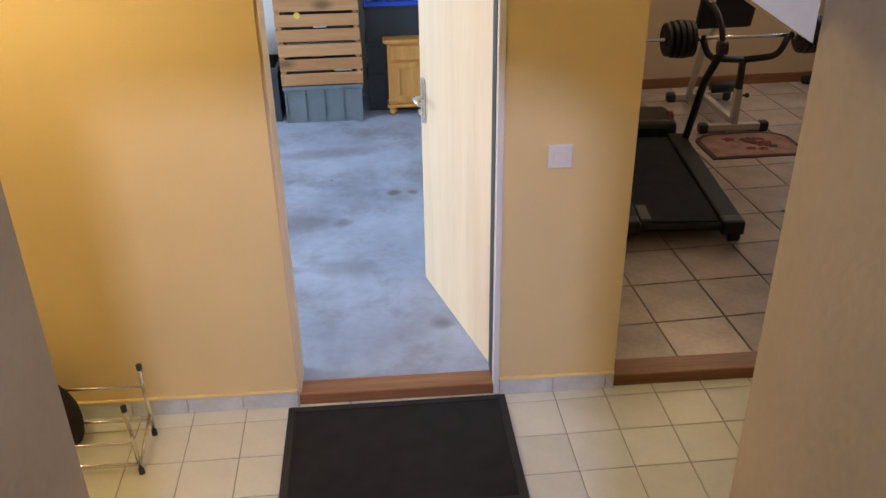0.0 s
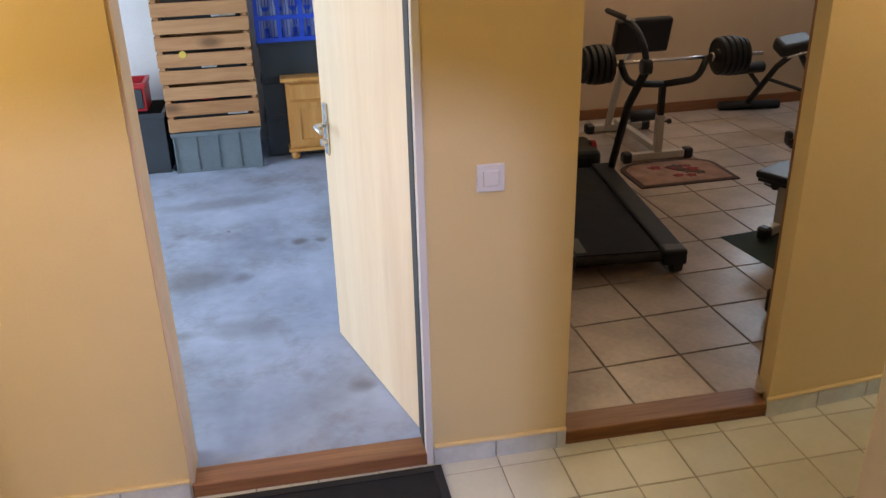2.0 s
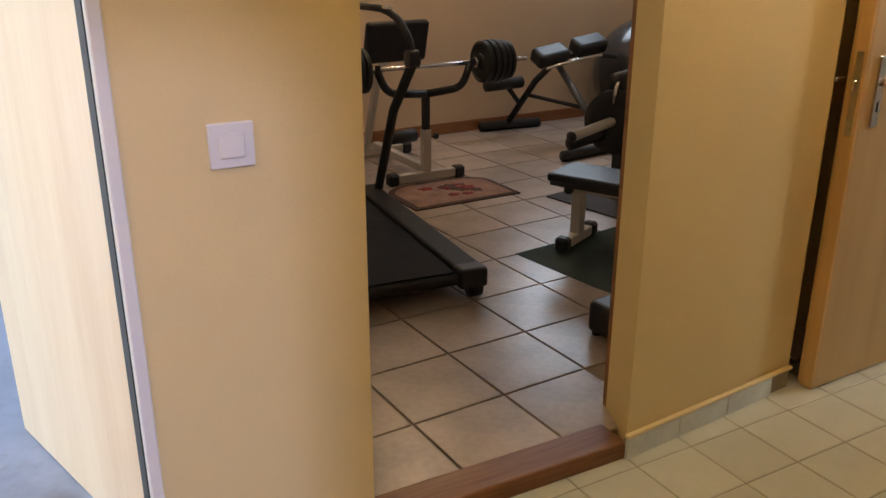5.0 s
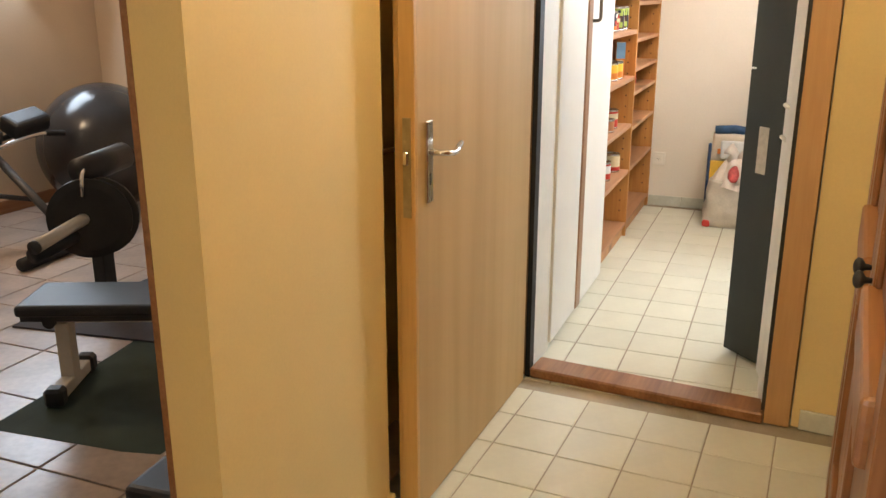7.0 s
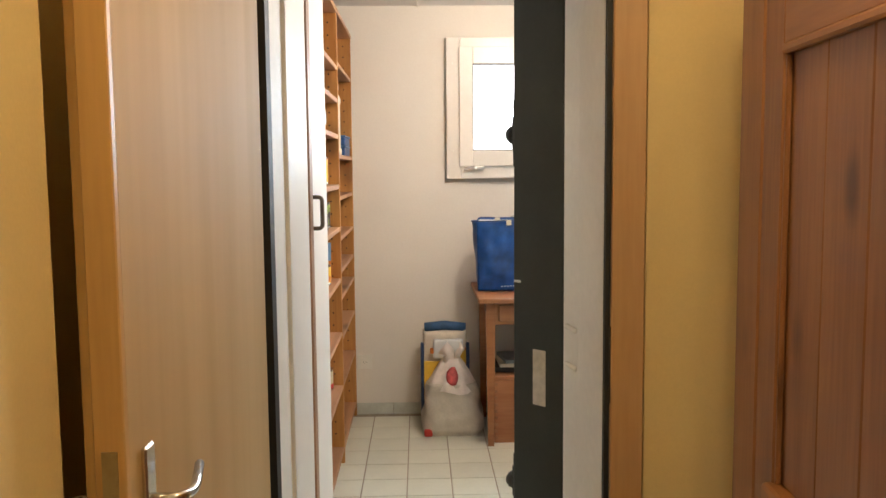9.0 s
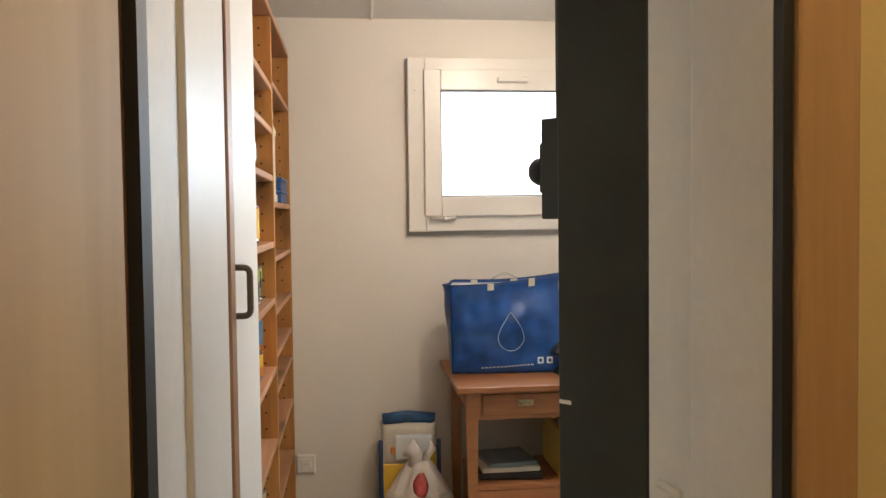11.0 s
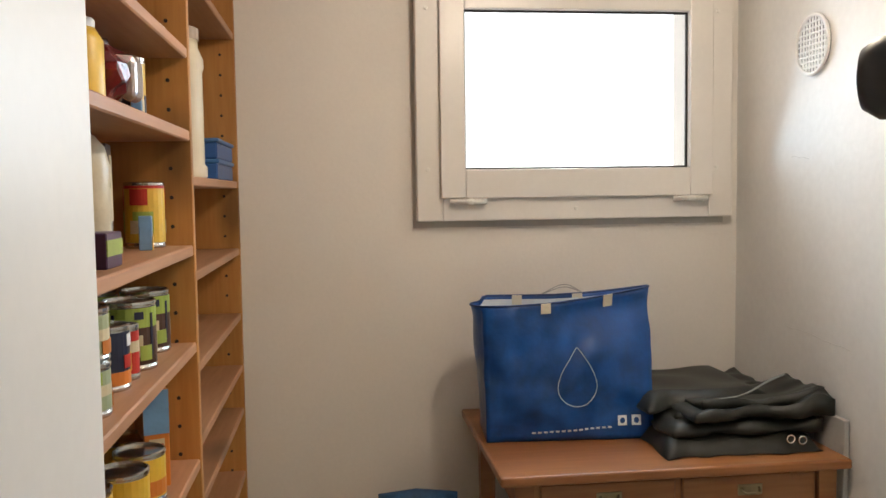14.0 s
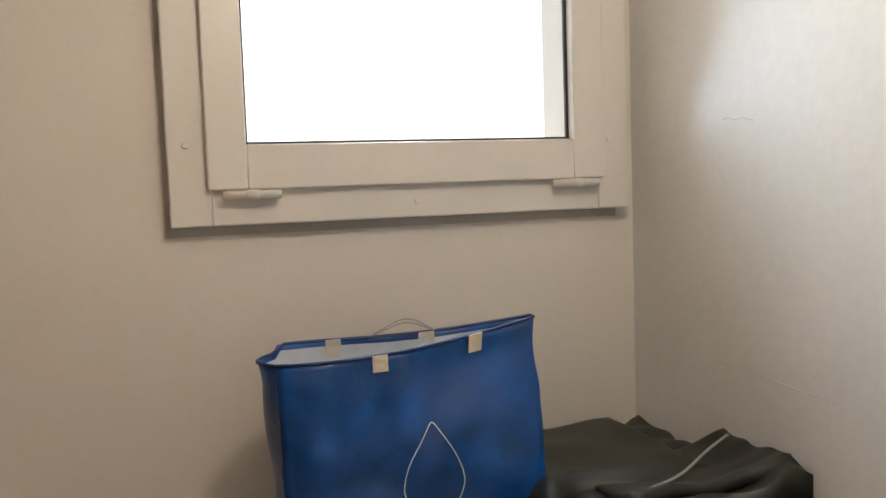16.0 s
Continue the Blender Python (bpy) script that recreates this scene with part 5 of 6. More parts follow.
pn = part("pane", solid((-0.042, W1 + 0.164, WZ0 + 0.175, -0.038, W0 - 0.164, WZ1 - 0.165)), GLASS, wd)
pn.visible_shadow = False
for y in (-0.265, -1.025):
    hg = part("hinge", tube([(-0.078, y - 0.06, WZ0 + 0.065), (-0.078, y + 0.06, WZ0 + 0.065)], 0.009, 10), PVC, wd, smooth=True)
    part("hinge_pin", tube([(-0.078, y - 0.015, WZ0 + 0.065), (-0.078, y + 0.015, WZ0 + 0.065)], 0.0105, 10), PLASTICWHITE, hg, smooth=True)
part("latch", solid((-0.105, -0.69, 2.2, -0.072, -0.535, 2.225), bevel=0.006, seg=2), PVC, wd)
for y, zz in ((-0.135, 1.645), (-1.13, 1.645), (-0.635, 1.512), (-0.135, 2.17), (-1.13, 2.17)):
    part("screw_cap", lathe([(0.007, 0), (0.006, 0.003)], 10), PLASTICWHITE, wd, m=pose(-0.05, y, zz, 0, -90, 0))
tagged(part("backdrop", solid((FAR + 0.6, -2.2, 0.6, FAR + 0.62, 1.2, 3.6)), SKYGLOW, None, m=ST), "plain bright overcast sky outside the window", "sky", "", "structure")

# socket, skirting and wall details
so = thing("wall_socket", at(FAR, 0.425, 0.335), "white plastic wall socket above the skirting", "socket")
part("plate", solid((-0.012, -0.045, -0.045, 0.0, 0.045, 0.045), bevel=0.003), PLASTICWHITE, so)
part("insert", solid((-0.015, -0.025, -0.025, -0.011, 0.025, 0.025), bevel=0.002), PLASTICWHITE, so)
for y, zz in ((-0.008, 0.0), (0.008, 0.0), (0.0, -0.008)):
    part("contact_hole", lathe([(0.002, 0), (0.002, 0.0015)], 8), SEALBLACK, so, m=pose(-0.0145, y, zz, 0, -90, 0))
vt = thing("wall_vent", at(2.60, RIGHT, 1.985), "round white air vent with a mesh grille", "vent")
part("ring", tube([(0.085 * math.cos(a), 0.008, 0.085 * math.sin(a)) for a in [k * math.tau / 32 for k in range(32)]], 0.006, 8, close=True), PLASTICWHITE, vt, smooth=True)
part("backing", lathe([(0.085, 0), (0.085, 0.003)], 28), BLACKIRON, vt, m=pose(0, 0.0, 0, -90))
for k in range(9):
    x = -0.064 + 0.016 * k
    hh = math.sqrt(0.08 ** 2 - x * x)
    part("bar", solid((x - 0.0022, 0.004, -hh, x + 0.0022, 0.009, hh)), PLASTICWHITE, vt)
    part("cross_bar", solid((-hh, 0.004, x - 0.0022, hh, 0.0085, x + 0.0022)), PLASTICWHITE, vt)
CRACK = mat("crack_dark", (0.60, 0.58, 0.55), 0.9)
for u0, z0, du, dz, n in ((2.40, 1.12, 0.35, 0.02, 9), (2.62, 1.655, 0.10, 0.012, 5), (2.1, 0.6, 0.3, 0.03, 8)):
    pts = [(u0 + du * k / n, RIGHT + 0.0005, z0 + dz * k / n + random.uniform(-0.004, 0.004)) for k in range(n + 1)]
    setting("trim_crack", tube(pts, 0.0009, 5), CRACK, "fine crack in the white concrete wall", "crack", ST)

# ceiling lamp with its cable, pipe-like cable run
cl = ceiling_lamp((0, 0, 0), 0.11)
cl.matrix_basis = at(2.2, -0.62, 2.496)
setting("trim_cable", tube(bend([(3.11, 0.07, 2.515), (2.6, 0.08, 2.515), (2.0, 0.08, 2.515)], 0.05), 0.006, 8), PLASTICWHITE, "white cable run along the ceiling", "cable", ST)
setting("trim_cable_branch", tube(bend([(2.66, 0.08, 2.515), (2.66, -0.11, 2.515), (2.2, -0.11, 2.515)], 0.03), 0.005, 8), PLASTICWHITE, "white cable branch on the ceiling", "cable", ST)

# writing table
tb = thing("writing_table", at(-0.005, -0.02, 0.004), "old reddish pine table with two drawers", "table")
part("tabletop", solid((2.36, -1.19, 0.802, 3.08, -0.222, 0.83), bevel=0.006, seg=2), TABLEWOOD, tb)
for u in (2.42, 2.98):
    for v in (-1.14, -0.29):
        lg = bmesh.new()
        cuboid(lg, u - 0.026, v - 0.026, 0.0, u + 0.026, v + 0.026, 0.802)
        for q in lg.verts:
            if q.co.z < 0.1:
                q.co.x, q.co.y = u + (q.co.x - u) * 0.62, v + (q.co.y - v) * 0.62
        part("leg", lg, TABLEWOOD, tb)
part("apron", solid((2.41, -1.114, 0.68, 2.425, -0.316, 0.802), (2.975, -1.114, 0.68, 2.99, -0.316, 0.802), (2.446, -0.31, 0.68, 2.954, -0.295, 0.802), (2.446, -1.135, 0.68, 2.954, -1.12, 0.802)), TABLEWOOD, tb)
for v0, v1 in ((-0.705, -0.335), (-1.105, -0.725)):
    dw = part("drawer", solid((2.398, v0, 0.70, 2.412, v1, 0.79), bevel=0.003), TABLEWOOD, tb)
    vm = (v0 + v1) / 2
    part("pull_plate", solid((2.394, vm - 0.035, 0.735, 2.3985, vm + 0.035, 0.765), bevel=0.002), OLDBRASS, dw, "tarnished brass pull")
    part("pull", tube(bend([(2.394, vm - 0.025, 0.755), (2.378, vm - 0.022, 0.745), (2.378, vm + 0.022, 0.745), (2.394, vm + 0.025, 0.755)], 0.01), 0.004, 8), OLDBRASS, dw, smooth=True)

# chest under the table, with papers on it, and a yellow bin with cables
ch = thing("wooden_chest", at(2.47, -0.325, 0), "reddish wooden chest with finger-jointed corners under the table", "chest")
part("body", solid((0, -0.40, 0.0, 0.42, -0.01, 0.36), bevel=0.003), CHESTWOOD, ch)
part("lid", solid((-0.006, -0.406, 0.362, 0.426, -0.004, 0.382), bevel=0.003), CHESTWOOD, ch)
for k in range(9):
    part("finger_joint", solid((-0.0015, -0.028, 0.02 + 0.038 * k, 0.004, -0.0085, 0.038 + 0.038 * k)), SKIRTWOOD, ch)
for k, (w, h, c) in enumerate(((0.30, 0.03, BLACKPLASTIC), (0.26, 0.022, LINEN), (0.22, 0.02, GREYCRATE))):
    t = tagged(part("folder", solid((-0.1, -w / 2, 0, 0.14, w / 2, h), bevel=0.003), c, None, m=at(2.63, -0.50, 0.384 + sum((0.032, 0.024, 0.022)[:k]), 0, 0, 7 * k - 6)), "stack of worn folders on the chest", "papers", "folders on the chest")
yb = thing("yellow_bin", at(2.49, -0.72, 0), "yellow plastic bin full of tangled cables", "bin")
yz = 0.30
part("body", solid((0, -0.32, 0.0, 0.38, 0, 0.02), (0, -0.32, 0.02, 0.012, 0, 0.6), (0.368, -0.32, 0.02, 0.38, 0, 0.6), (0.012, -0.012, 0.02, 0.368, 0, 0.6), (0.012, -0.32, 0.02, 0.368, -0.308, 0.6)), YELLOWPLASTIC, yb)
part("rim", solid((-0.012, -0.332, 0.575, 0.0, 0.012, 0.605), (-0.0, 0.0, 0.575, 0.38, 0.012, 0.605)), YELLOWPLASTIC, yb)
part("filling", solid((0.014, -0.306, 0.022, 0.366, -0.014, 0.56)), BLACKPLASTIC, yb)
for k in range(9):
    pts = [(0.19 + 0.15 * math.cos(a + k) * random.uniform(0.7, 1), -0.16 + 0.13 * math.sin(a * (1 + k % 2) + k), 0.585 + 0.03 * math.sin(2 * a + k) + 0.008 * k / 3) for a in [q * 0.5 for q in range(13)]]
    part("cable", tube(pts, 0.006, 6), (PLASTICWHITE, BLACKPLASTIC, GREYSTEEL)[k % 3], yb, smooth=True)

# leaning boards between table and wall
tagged(part("leaning_board", solid((-0.16, -0.008, 0.0, -0.01, 0.008, 0.93), bevel=0.002), mat("grey_board", (0.5, 0.49, 0.46), 0.7), None, m=at(2.55, RIGHT + 0.012, 0.0, 0, 0, 0)), "pale grey board standing against the wall", "board")

# blue shopping bag
def shopping_bag():
    t = thing("shopping_bag", at(2.665, -0.258, 0.836, 0, 0, -94), "blue woven plastic shopping bag with a white drop outline", "bag")
    w, d, h = 0.495, 0.21, 0.452
    N, M = 40, 26
    def wall(u, s):
        """u runs once round the bag, s from base to rim; the rim is open at one end and pinched at the other."""
        per = (u % 1.0) * 4
        side, f = int(per) % 4, per - int(per)
        g = (f, 1.0, 1 - f, 0.0)[side]
        y_front = d * 0.42 * s * g ** 1.6 + 0.045 * s * (1 - g) ** 5
        y_back = d - d * 0.48 * s * g ** 1.6 - 0.05 * s * (1 - g) ** 5
        x = w * g - 0.006 * s * (1 - g) + 0.012 * s * g
        if side == 0:
            y = y_front - 0.016 * math.sin(math.pi * g) * math.sin(math.pi * min(1, s * 1.2)) 
        elif side == 2:
            y = y_back
        else:
            t_ = f if side == 1 else 1 - f
            y = y_front + (y_back - y_front) * t_
            x += (-0.03 * s if side == 3 else 0.012 * (1 - s)) * math.sin(math.pi * f)
        rim = -0.010 - 0.046 * (1 - g) - 0.010 * math.sin(math.pi * g) if side != 2 else -0.010 - 0.028 * (1 - g) - 0.016 * math.sin(math.pi * g)
        z = s * h + rim * s ** 3
        k = noise.noise(Vector((x * 6, y * 9, z * 6 + side))) + 0.6 * noise.noise(Vector((x * 17, y * 12, z * 15 + side)))
        ramp = min(1, s * 6) * min(1, (1.02 - s) * 8)
        if side in (0, 2):
            y += 0.017 * k * ramp
        else:
            x += 0.008 * k * ramp
        return Vector((x, y, z))
    bm = bmesh.new()
    grid = [[bm.verts.new(wall(i / (4 * N), j / M)) for i in range(4 * N)] for j in range(M + 1)]
    for j in range(M):
        for i in range(4 * N):
            k = (i + 1) % (4 * N)
            bm.faces.new((grid[j][i], grid[j][k], grid[j + 1][k], grid[j + 1][i]))
    bm.faces.new(grid[0][::-1])
    body = part("body", bm, BAGBLUE, t, smooth=True)
    so_ = body.modifiers.new("thick", "SOLIDIFY")
    so_.thickness = 0.002
    li = bmesh.new()
    g2 = []
    for j in range(M // 2, M + 1):
        row = []
        for i in range(4 * N):
            p = wall(i / (4 * N), 0.965 * j / M)
            c0 = Vector((w / 2, d / 2, p.z))
            row.append(li.verts.new(p + (c0 - p).normalized() * (0.006 + 0.02 * max(0, p.x / w) ** 4)))
        g2.append(row)
    for a, b in zip(g2, g2[1:]):
        for i in range(4 * N):
            k = (i + 1) % (4 * N)
            li.faces.new((a[i], b[i], b[k], a[k]))
    li.faces.new(g2[0])
    part("lining", li, BAGLINING, t, "crinkled white lining", smooth=True)
    hem = tube([wall(i / (4 * N), 1.0) for i in range(0, 4 * N, 2)], 0.0035, 6, close=True)
    part("hem", hem, mat("dark_blue_hem", (0.006, 0.03, 0.13), 0.5), t, "dark blue hem", smooth=True)
    for f in (0.36, 0.735):
        rows = []
        for s in (1.005, 0.96, 0.91):
            p, q = wall((f - 0.025) / 4, s), wall((f + 0.03) / 4, s)
            rows.append((p + Vector((0, -0.004, 0)), q + Vector((0, -0.004, 0))))
        sm = bmesh.new()
        vs = [(sm.verts.new(a), sm.verts.new(b)) for a, b in rows]
        for (a, b), (c_, d_) in zip(vs, vs[1:]):
            sm.faces.new((a, b, d_, c_))
        st_ = part("strap_patch", sm, LINEN, t, "beige sewn strap end")
        m_ = st_.modifiers.new("thick", "SOLIDIFY")
        m_.thickness = 0.003
    for lift in (0.038, 0.028):
        part("cord", tube(bend([wall(2.36 / 4, 1.0), wall(2.47 / 4, 1.0) + Vector((0, 0, lift)), wall(2.62 / 4, 1.0)], 0.08), 0.0016, 6), mat("grey_cord", (0.45, 0.43, 0.40), 0.8), t, "thin pale cord", smooth=True)
    for f in (0.40, 0.76):
        sm = bmesh.new()
        vs = [[sm.verts.new(wall((2 + f + e) / 4, q) + Vector((0, -0.008, 0.001))) for e in (-0.03, 0.03)] for q in (1.0, 0.96, 0.9)]
        for (a, b), (c_, d_) in zip(vs, vs[1:]):
            sm.faces.new((a, b, d_, c_))
        part("inner_strap", sm, LINEN, t, "pale strap end sewn inside").modifiers.new("thick", "SOLIDIFY").thickness = 0.003
    # drop outline
    drop = []
    for k in range(40):
        a = k / 40 * math.tau
        rr = 0.059
        x, z_ = rr * math.sin(a) * (1 if math.cos(a) < 0 else (1 - 0.72 * math.cos(a) ** 1.5)), rr * math.cos(a) * (1.0 if math.cos(a) < 0 else 2.05)
        f, s = (0.268 + x) / w, (0.162 + z_) / h
        drop.append(wall(f / 4, s) + Vector((0, -0.0022, 0)))
    part("drop_outline", tube(drop, 0.0011, 5, close=True), WHITEINK, t, "printed white drop outline")
    for f0 in (0.785, 0.87):
        pts = [wall(f / 4, s) + Vector((0, -0.002, 0)) for f, s in ((f0, 0.09), (f0 + 0.055, 0.09), (f0 + 0.055, 0.155), (f0, 0.155))]
        sm = bmesh.new()
        sm.faces.new([sm.verts.new(p) for p in pts])
        q = part("mark", sm, WHITEINK, t, "small white printed mark")
        q.modifiers.new("thick", "SOLIDIFY").thickness = 0.001
        sm = bmesh.new()
        sm.faces.new([sm.verts.new(wall((f0 + 0.0275 + 0.016 * math.cos(a)) / 4, 0.1225 + 0.02 * math.sin(a)) + Vector((0, -0.0034, 0))) for a in [k * math.tau / 7 for k in range(7)]])
        part("glyph", sm, BAGBLUE, q).modifiers.new("thick", "SOLIDIFY").thickness = 0.0008
    for k in range(14):
        f0 = 0.27 + 0.035 * k
        pts = [wall(f / 4, s) + Vector((0, -0.002, 0)) for f, s in ((f0, 0.05 + 0.002 * k), (f0 + 0.022, 0.05 + 0.002 * k), (f0 + 0.022, 0.062 + 0.002 * k), (f0, 0.062 + 0.002 * k))]
        sm = bmesh.new()
        sm.faces.new([sm.verts.new(p) for p in pts])
        q = part("print_bar", sm, WHITEINK, t)
        q.modifiers.new("thick", "SOLIDIFY").thickness = 0.0008
    return t


shopping_bag()

# folded tarpaulin on the table
tp = thing("folded_tarpaulin", at(2.40, -0.745, 0.836), "dark green folded tarpaulin with eyelets on the table", "tarpaulin")
def fold(u0, v0, du, dv, z, th, seed, sag):
    bm = bmesh.new()
    n, m_ = 26, 18
    top = []
    for i in range(n + 1):
        row = []
        for j in range(m_ + 1):
            a, b = i / n, j / m_
            x, y = u0 + du * a, v0 - dv * b
            wob = noise.noise(Vector((x * 7, y * 7, seed))) * 0.010 + sag * (b ** 5 + 0.5 * (1 - a) ** 6) * (1 + noise.noise(Vector((x * 13, y * 11, seed + 2))))
            edge = min(a, 1 - a, b, 1 - b)
            zz = z + th * min(1, edge * 9) ** 0.5 + wob
            row.append((x + noise.noise(Vector((y * 11, seed, 1))) * 0.045 * (1 - a) ** 2 + noise.noise(Vector((y * 6, seed, 4))) * 0.012, y + noise.noise(Vector((x * 9, 3, seed))) * 0.018, max(zz, 0.002)))
        top.append(row)
    vt_ = [[bm.verts.new(p) for p in r] for r in top]
    vb = [[bm.verts.new((p[0], p[1], max(z * 0.98 - 0.002, 0.0))) for p in r] for r in top]
    for i in range(n):
        for j in range(m_):
            bm.faces.new((vt_[i][j], vt_[i + 1][j], vt_[i + 1][j + 1], vt_[i][j + 1]))
            bm.faces.new((vb[i][j + 1], vb[i + 1][j + 1], vb[i + 1][j], vb[i][j]))
    for i in range(n):
        for j in (0, m_):
            bm.faces.new((vt_[i][j], vt_[i + 1][j], vb[i + 1][j], vb[i][j]))
    for j in range(m_):
        for i in (0, n):
            bm.faces.new((vt_[i][j], vt_[i][j + 1], vb[i][j + 1], vb[i][j]))
    bmesh.ops.recalc_face_normals(bm, faces=bm.faces)
    return bm
for k, (u0, v0, du, dv, z, th, sag) in enumerate(((0.03, 0.03, 0.58, 0.455, 0.0, 0.052, 0.0), (0.07, 0.0, 0.53, 0.44, 0.048, 0.032, 0.022), (0.11, -0.04, 0.49, 0.40, 0.074, 0.024, 0.032), (0.19, 0.035, 0.42, 0.41, 0.094, 0.040, 0.004))):
    part("fold", fold(u0, v0, du, dv, z, th, 3.1 * k, sag), TARP, tp, smooth=True)
for k, (u0, v0, du, dv, z, sag) in enumerate(((0.05, -0.06, 0.24, 0.41, 0.098, 0.045), (0.10, -0.10, 0.22, 0.37, 0.116, 0.04))):
    part("flap", fold(u0, v0, du, dv, z, 0.007, 11.7 + 4.3 * k, sag), TARP, tp, smooth=True)
part("pale_hem", tube([(0.10 + 0.012 * q, -0.11 - 0.03 * q, 0.130 + 0.004 * math.sin(q) + 0.0005 * q * q) for q in range(11)], 0.003, 6), mat("hem_grey", (0.30, 0.32, 0.30), 0.5), tp, "pale hem of the fold", smooth=True)
for y, zz in ((-0.36, 0.035), (-0.325, 0.04)):
    part("eyelet", tube([(0.026, y + 0.011 * math.cos(a), zz + 0.011 * math.sin(a)) for a in [k * math.tau / 16 for k in range(16)]], 0.003, 6, close=True), TIN, tp, "metal eyelet", smooth=True)

# sacks on the floor
def sack(name, m, w, d, h, material, label, lean=0.0, top=0.6, seed=0.0, cat="sack"):
    t = thing(name, m, label, cat)
    bm = bmesh.new()
    n, k = 40, 26
    rings = []
    for j in range(k + 1):
        s = j / k
        wid = (1 - (1 - top) * max(0, s - 0.35) / 0.65) * min(1, 0.86 + s * 1.4)
        row = []
        for i in range(n):
            a = i / n * math.tau
            c_, s_ = math.cos(a), math.sin(a)
            e = 0.55
            x = d / 2 * math.copysign(abs(c_) ** e, c_) * wid
            y = w / 2 * math.copysign(abs(s_) ** e, s_) * wid
            q = noise.noise(Vector((c_ * 1.8, s_ * 1.8, s * 4 + seed)))
            g = 1 + 0.10 * q
            row.append(bm.verts.new((x * g + lean * s * s, y * g, h * s * (1 + 0.03 * q))))
        rings.append(row)
    for a, b in zip(rings, rings[1:]):
        for i in range(n):
            q = (i + 1) % n
            bm.faces.new((a[i], a[q], b[q], b[i]))
    bm.faces.new(rings[0][::-1]), bm.faces.new(rings[-1])
    part("body", bm, material, t, smooth=True)
    return t


PAPERSACK = mat("printed_paper", (0.66, 0.60, 0.50), 0.7, vary=0.12, scale=10, fine=120, bump=0.5)
ts = sack("cement_sack", at(2.87, -0.07, 0.0), 0.30, 0.16, 0.56, PAPERSACK, "tall printed paper sack with a rolled blue top", 0.06, 0.86, 2.0)
part("rolled_top", tube([(0.05, -0.13, 0.575), (0.055, 0, 0.59), (0.05, 0.12, 0.58)], 0.028, 12), mat("blue_print", (0.03, 0.10, 0.24), 0.6, vary=0.3, scale=20), ts, "rolled blue top", smooth=True)
part("yellow_print", solid((-0.088, 0.0, 0.10, -0.076, 0.128, 0.40), (-0.084, -0.128, 0.30, -0.072, -0.09, 0.46), bevel=0.004), YELL, ts, "yellow printed field")
NAVY = mat("navy_print", (0.02, 0.05, 0.14), 0.6)
for y0, y1, x1 in ((-0.145, -0.125, -0.07), (0.125, 0.145, -0.06)):
    part("blue_edge", solid((-0.092, y0, 0.08, x1, y1, 0.51), bevel=0.004), NAVY, ts, "dark blue printed edge")
for k in range(7):
    y0, z0 = 0.075 - 0.032 * k, 0.44 + 0.012 * math.sin(2.1 * k)
    part("print_patch", solid((-0.068, y0 - 0.014, z0, -0.054, y0 + 0.014, z0 + 0.035 + 0.012 * (k % 2)), bevel=0.004), (ORANGE, CHESTWOOD, CREAML)[k % 3], ts)
part("paper_fold", solid((-0.075, -0.11, 0.41, -0.05, 0.07, 0.53), bevel=0.012, seg=2), WHITEINK, ts, "white folded paper flap")
pb = sack("plastic_sack", at(2.70, -0.105, 0.0), 0.36, 0.24, 0.30, SACKCLOTH, "tied white plastic bag with a red print and beige contents", 0.0, 0.80, 5.0, "bag")
FILM = mat("white_film", (0.72, 0.66, 0.62), 0.35, vary=0.12, scale=14, fine=60, bump=0.6)
tb_ = bmesh.new()
rings = []
for j in range(15):
    q = j / 14
    row = []
    for i in range(48):
        a = i / 48 * math.tau
        k = (1 - q) ** 0.8 * (1 + 0.06 * math.sin(9 * a + 3 * q)) + 0.22 * (1 + 0.25 * math.sin(7 * a))
        row.append(tb_.verts.new((0.096 * k * math.cos(a), 0.130 * k * math.sin(a), 0.255 + 0.20 * q + 0.012 * math.sin(5 * a) * (1 - q))))
    rings.append(row)
for a, b in zip(rings, rings[1:]):
    for i in range(48):
        k = (i + 1) % 48
        tb_.faces.new((a[i], a[k], b[k], b[i]))
tb_.faces.new(rings[-1])
part("film_top", tb_, FILM, pb, "gathered white plastic film", smooth=True)
part("red_corner", solid((-0.118, 0.115, 0.0, -0.085, 0.165, 0.045), bevel=0.012, seg=2), REDL, pb, "red printed corner")
part("tied_neck", tube([(0.0, 0.02, 0.42), (-0.01, 0.01, 0.47), (0.0, 0.05, 0.50)], [0.04, 0.03, 0.045], 12), FILM, pb, smooth=True)
part("ear", tube([(-0.01, -0.02, 0.44), (-0.02, -0.06, 0.50), (-0.01, -0.05, 0.53)], [0.02, 0.018, 0.006], 10), FILM, pb, smooth=True)
pr = bmesh.new()
bmesh.ops.create_icosphere(pr, subdivisions=2, radius=1)
for v in pr.verts:
    v.co = Vector((v.co.x * 0.012, v.co.y * 0.035 * (1 + 0.3 * noise.noise(v.co * 2)), v.co.z * 0.055 * (1 + 0.3 * noise.noise(v.co * 3))))
part("red_print", pr, mat("red_print", (0.55, 0.08, 0.08), 0.5, vary=0.3, scale=40), pb, "red printed picture", m=pose(-0.092, 0.0, 0.35, 0, 24, 0), smooth=True)

# thick shelter door with its two levers
sd = thing("shelter_door", pose(4.132, 2.265, 0.02, 0, 0, 49.4), "thick black steel-edged shelter door standing open", "door")
sd["kind"] = "structure"
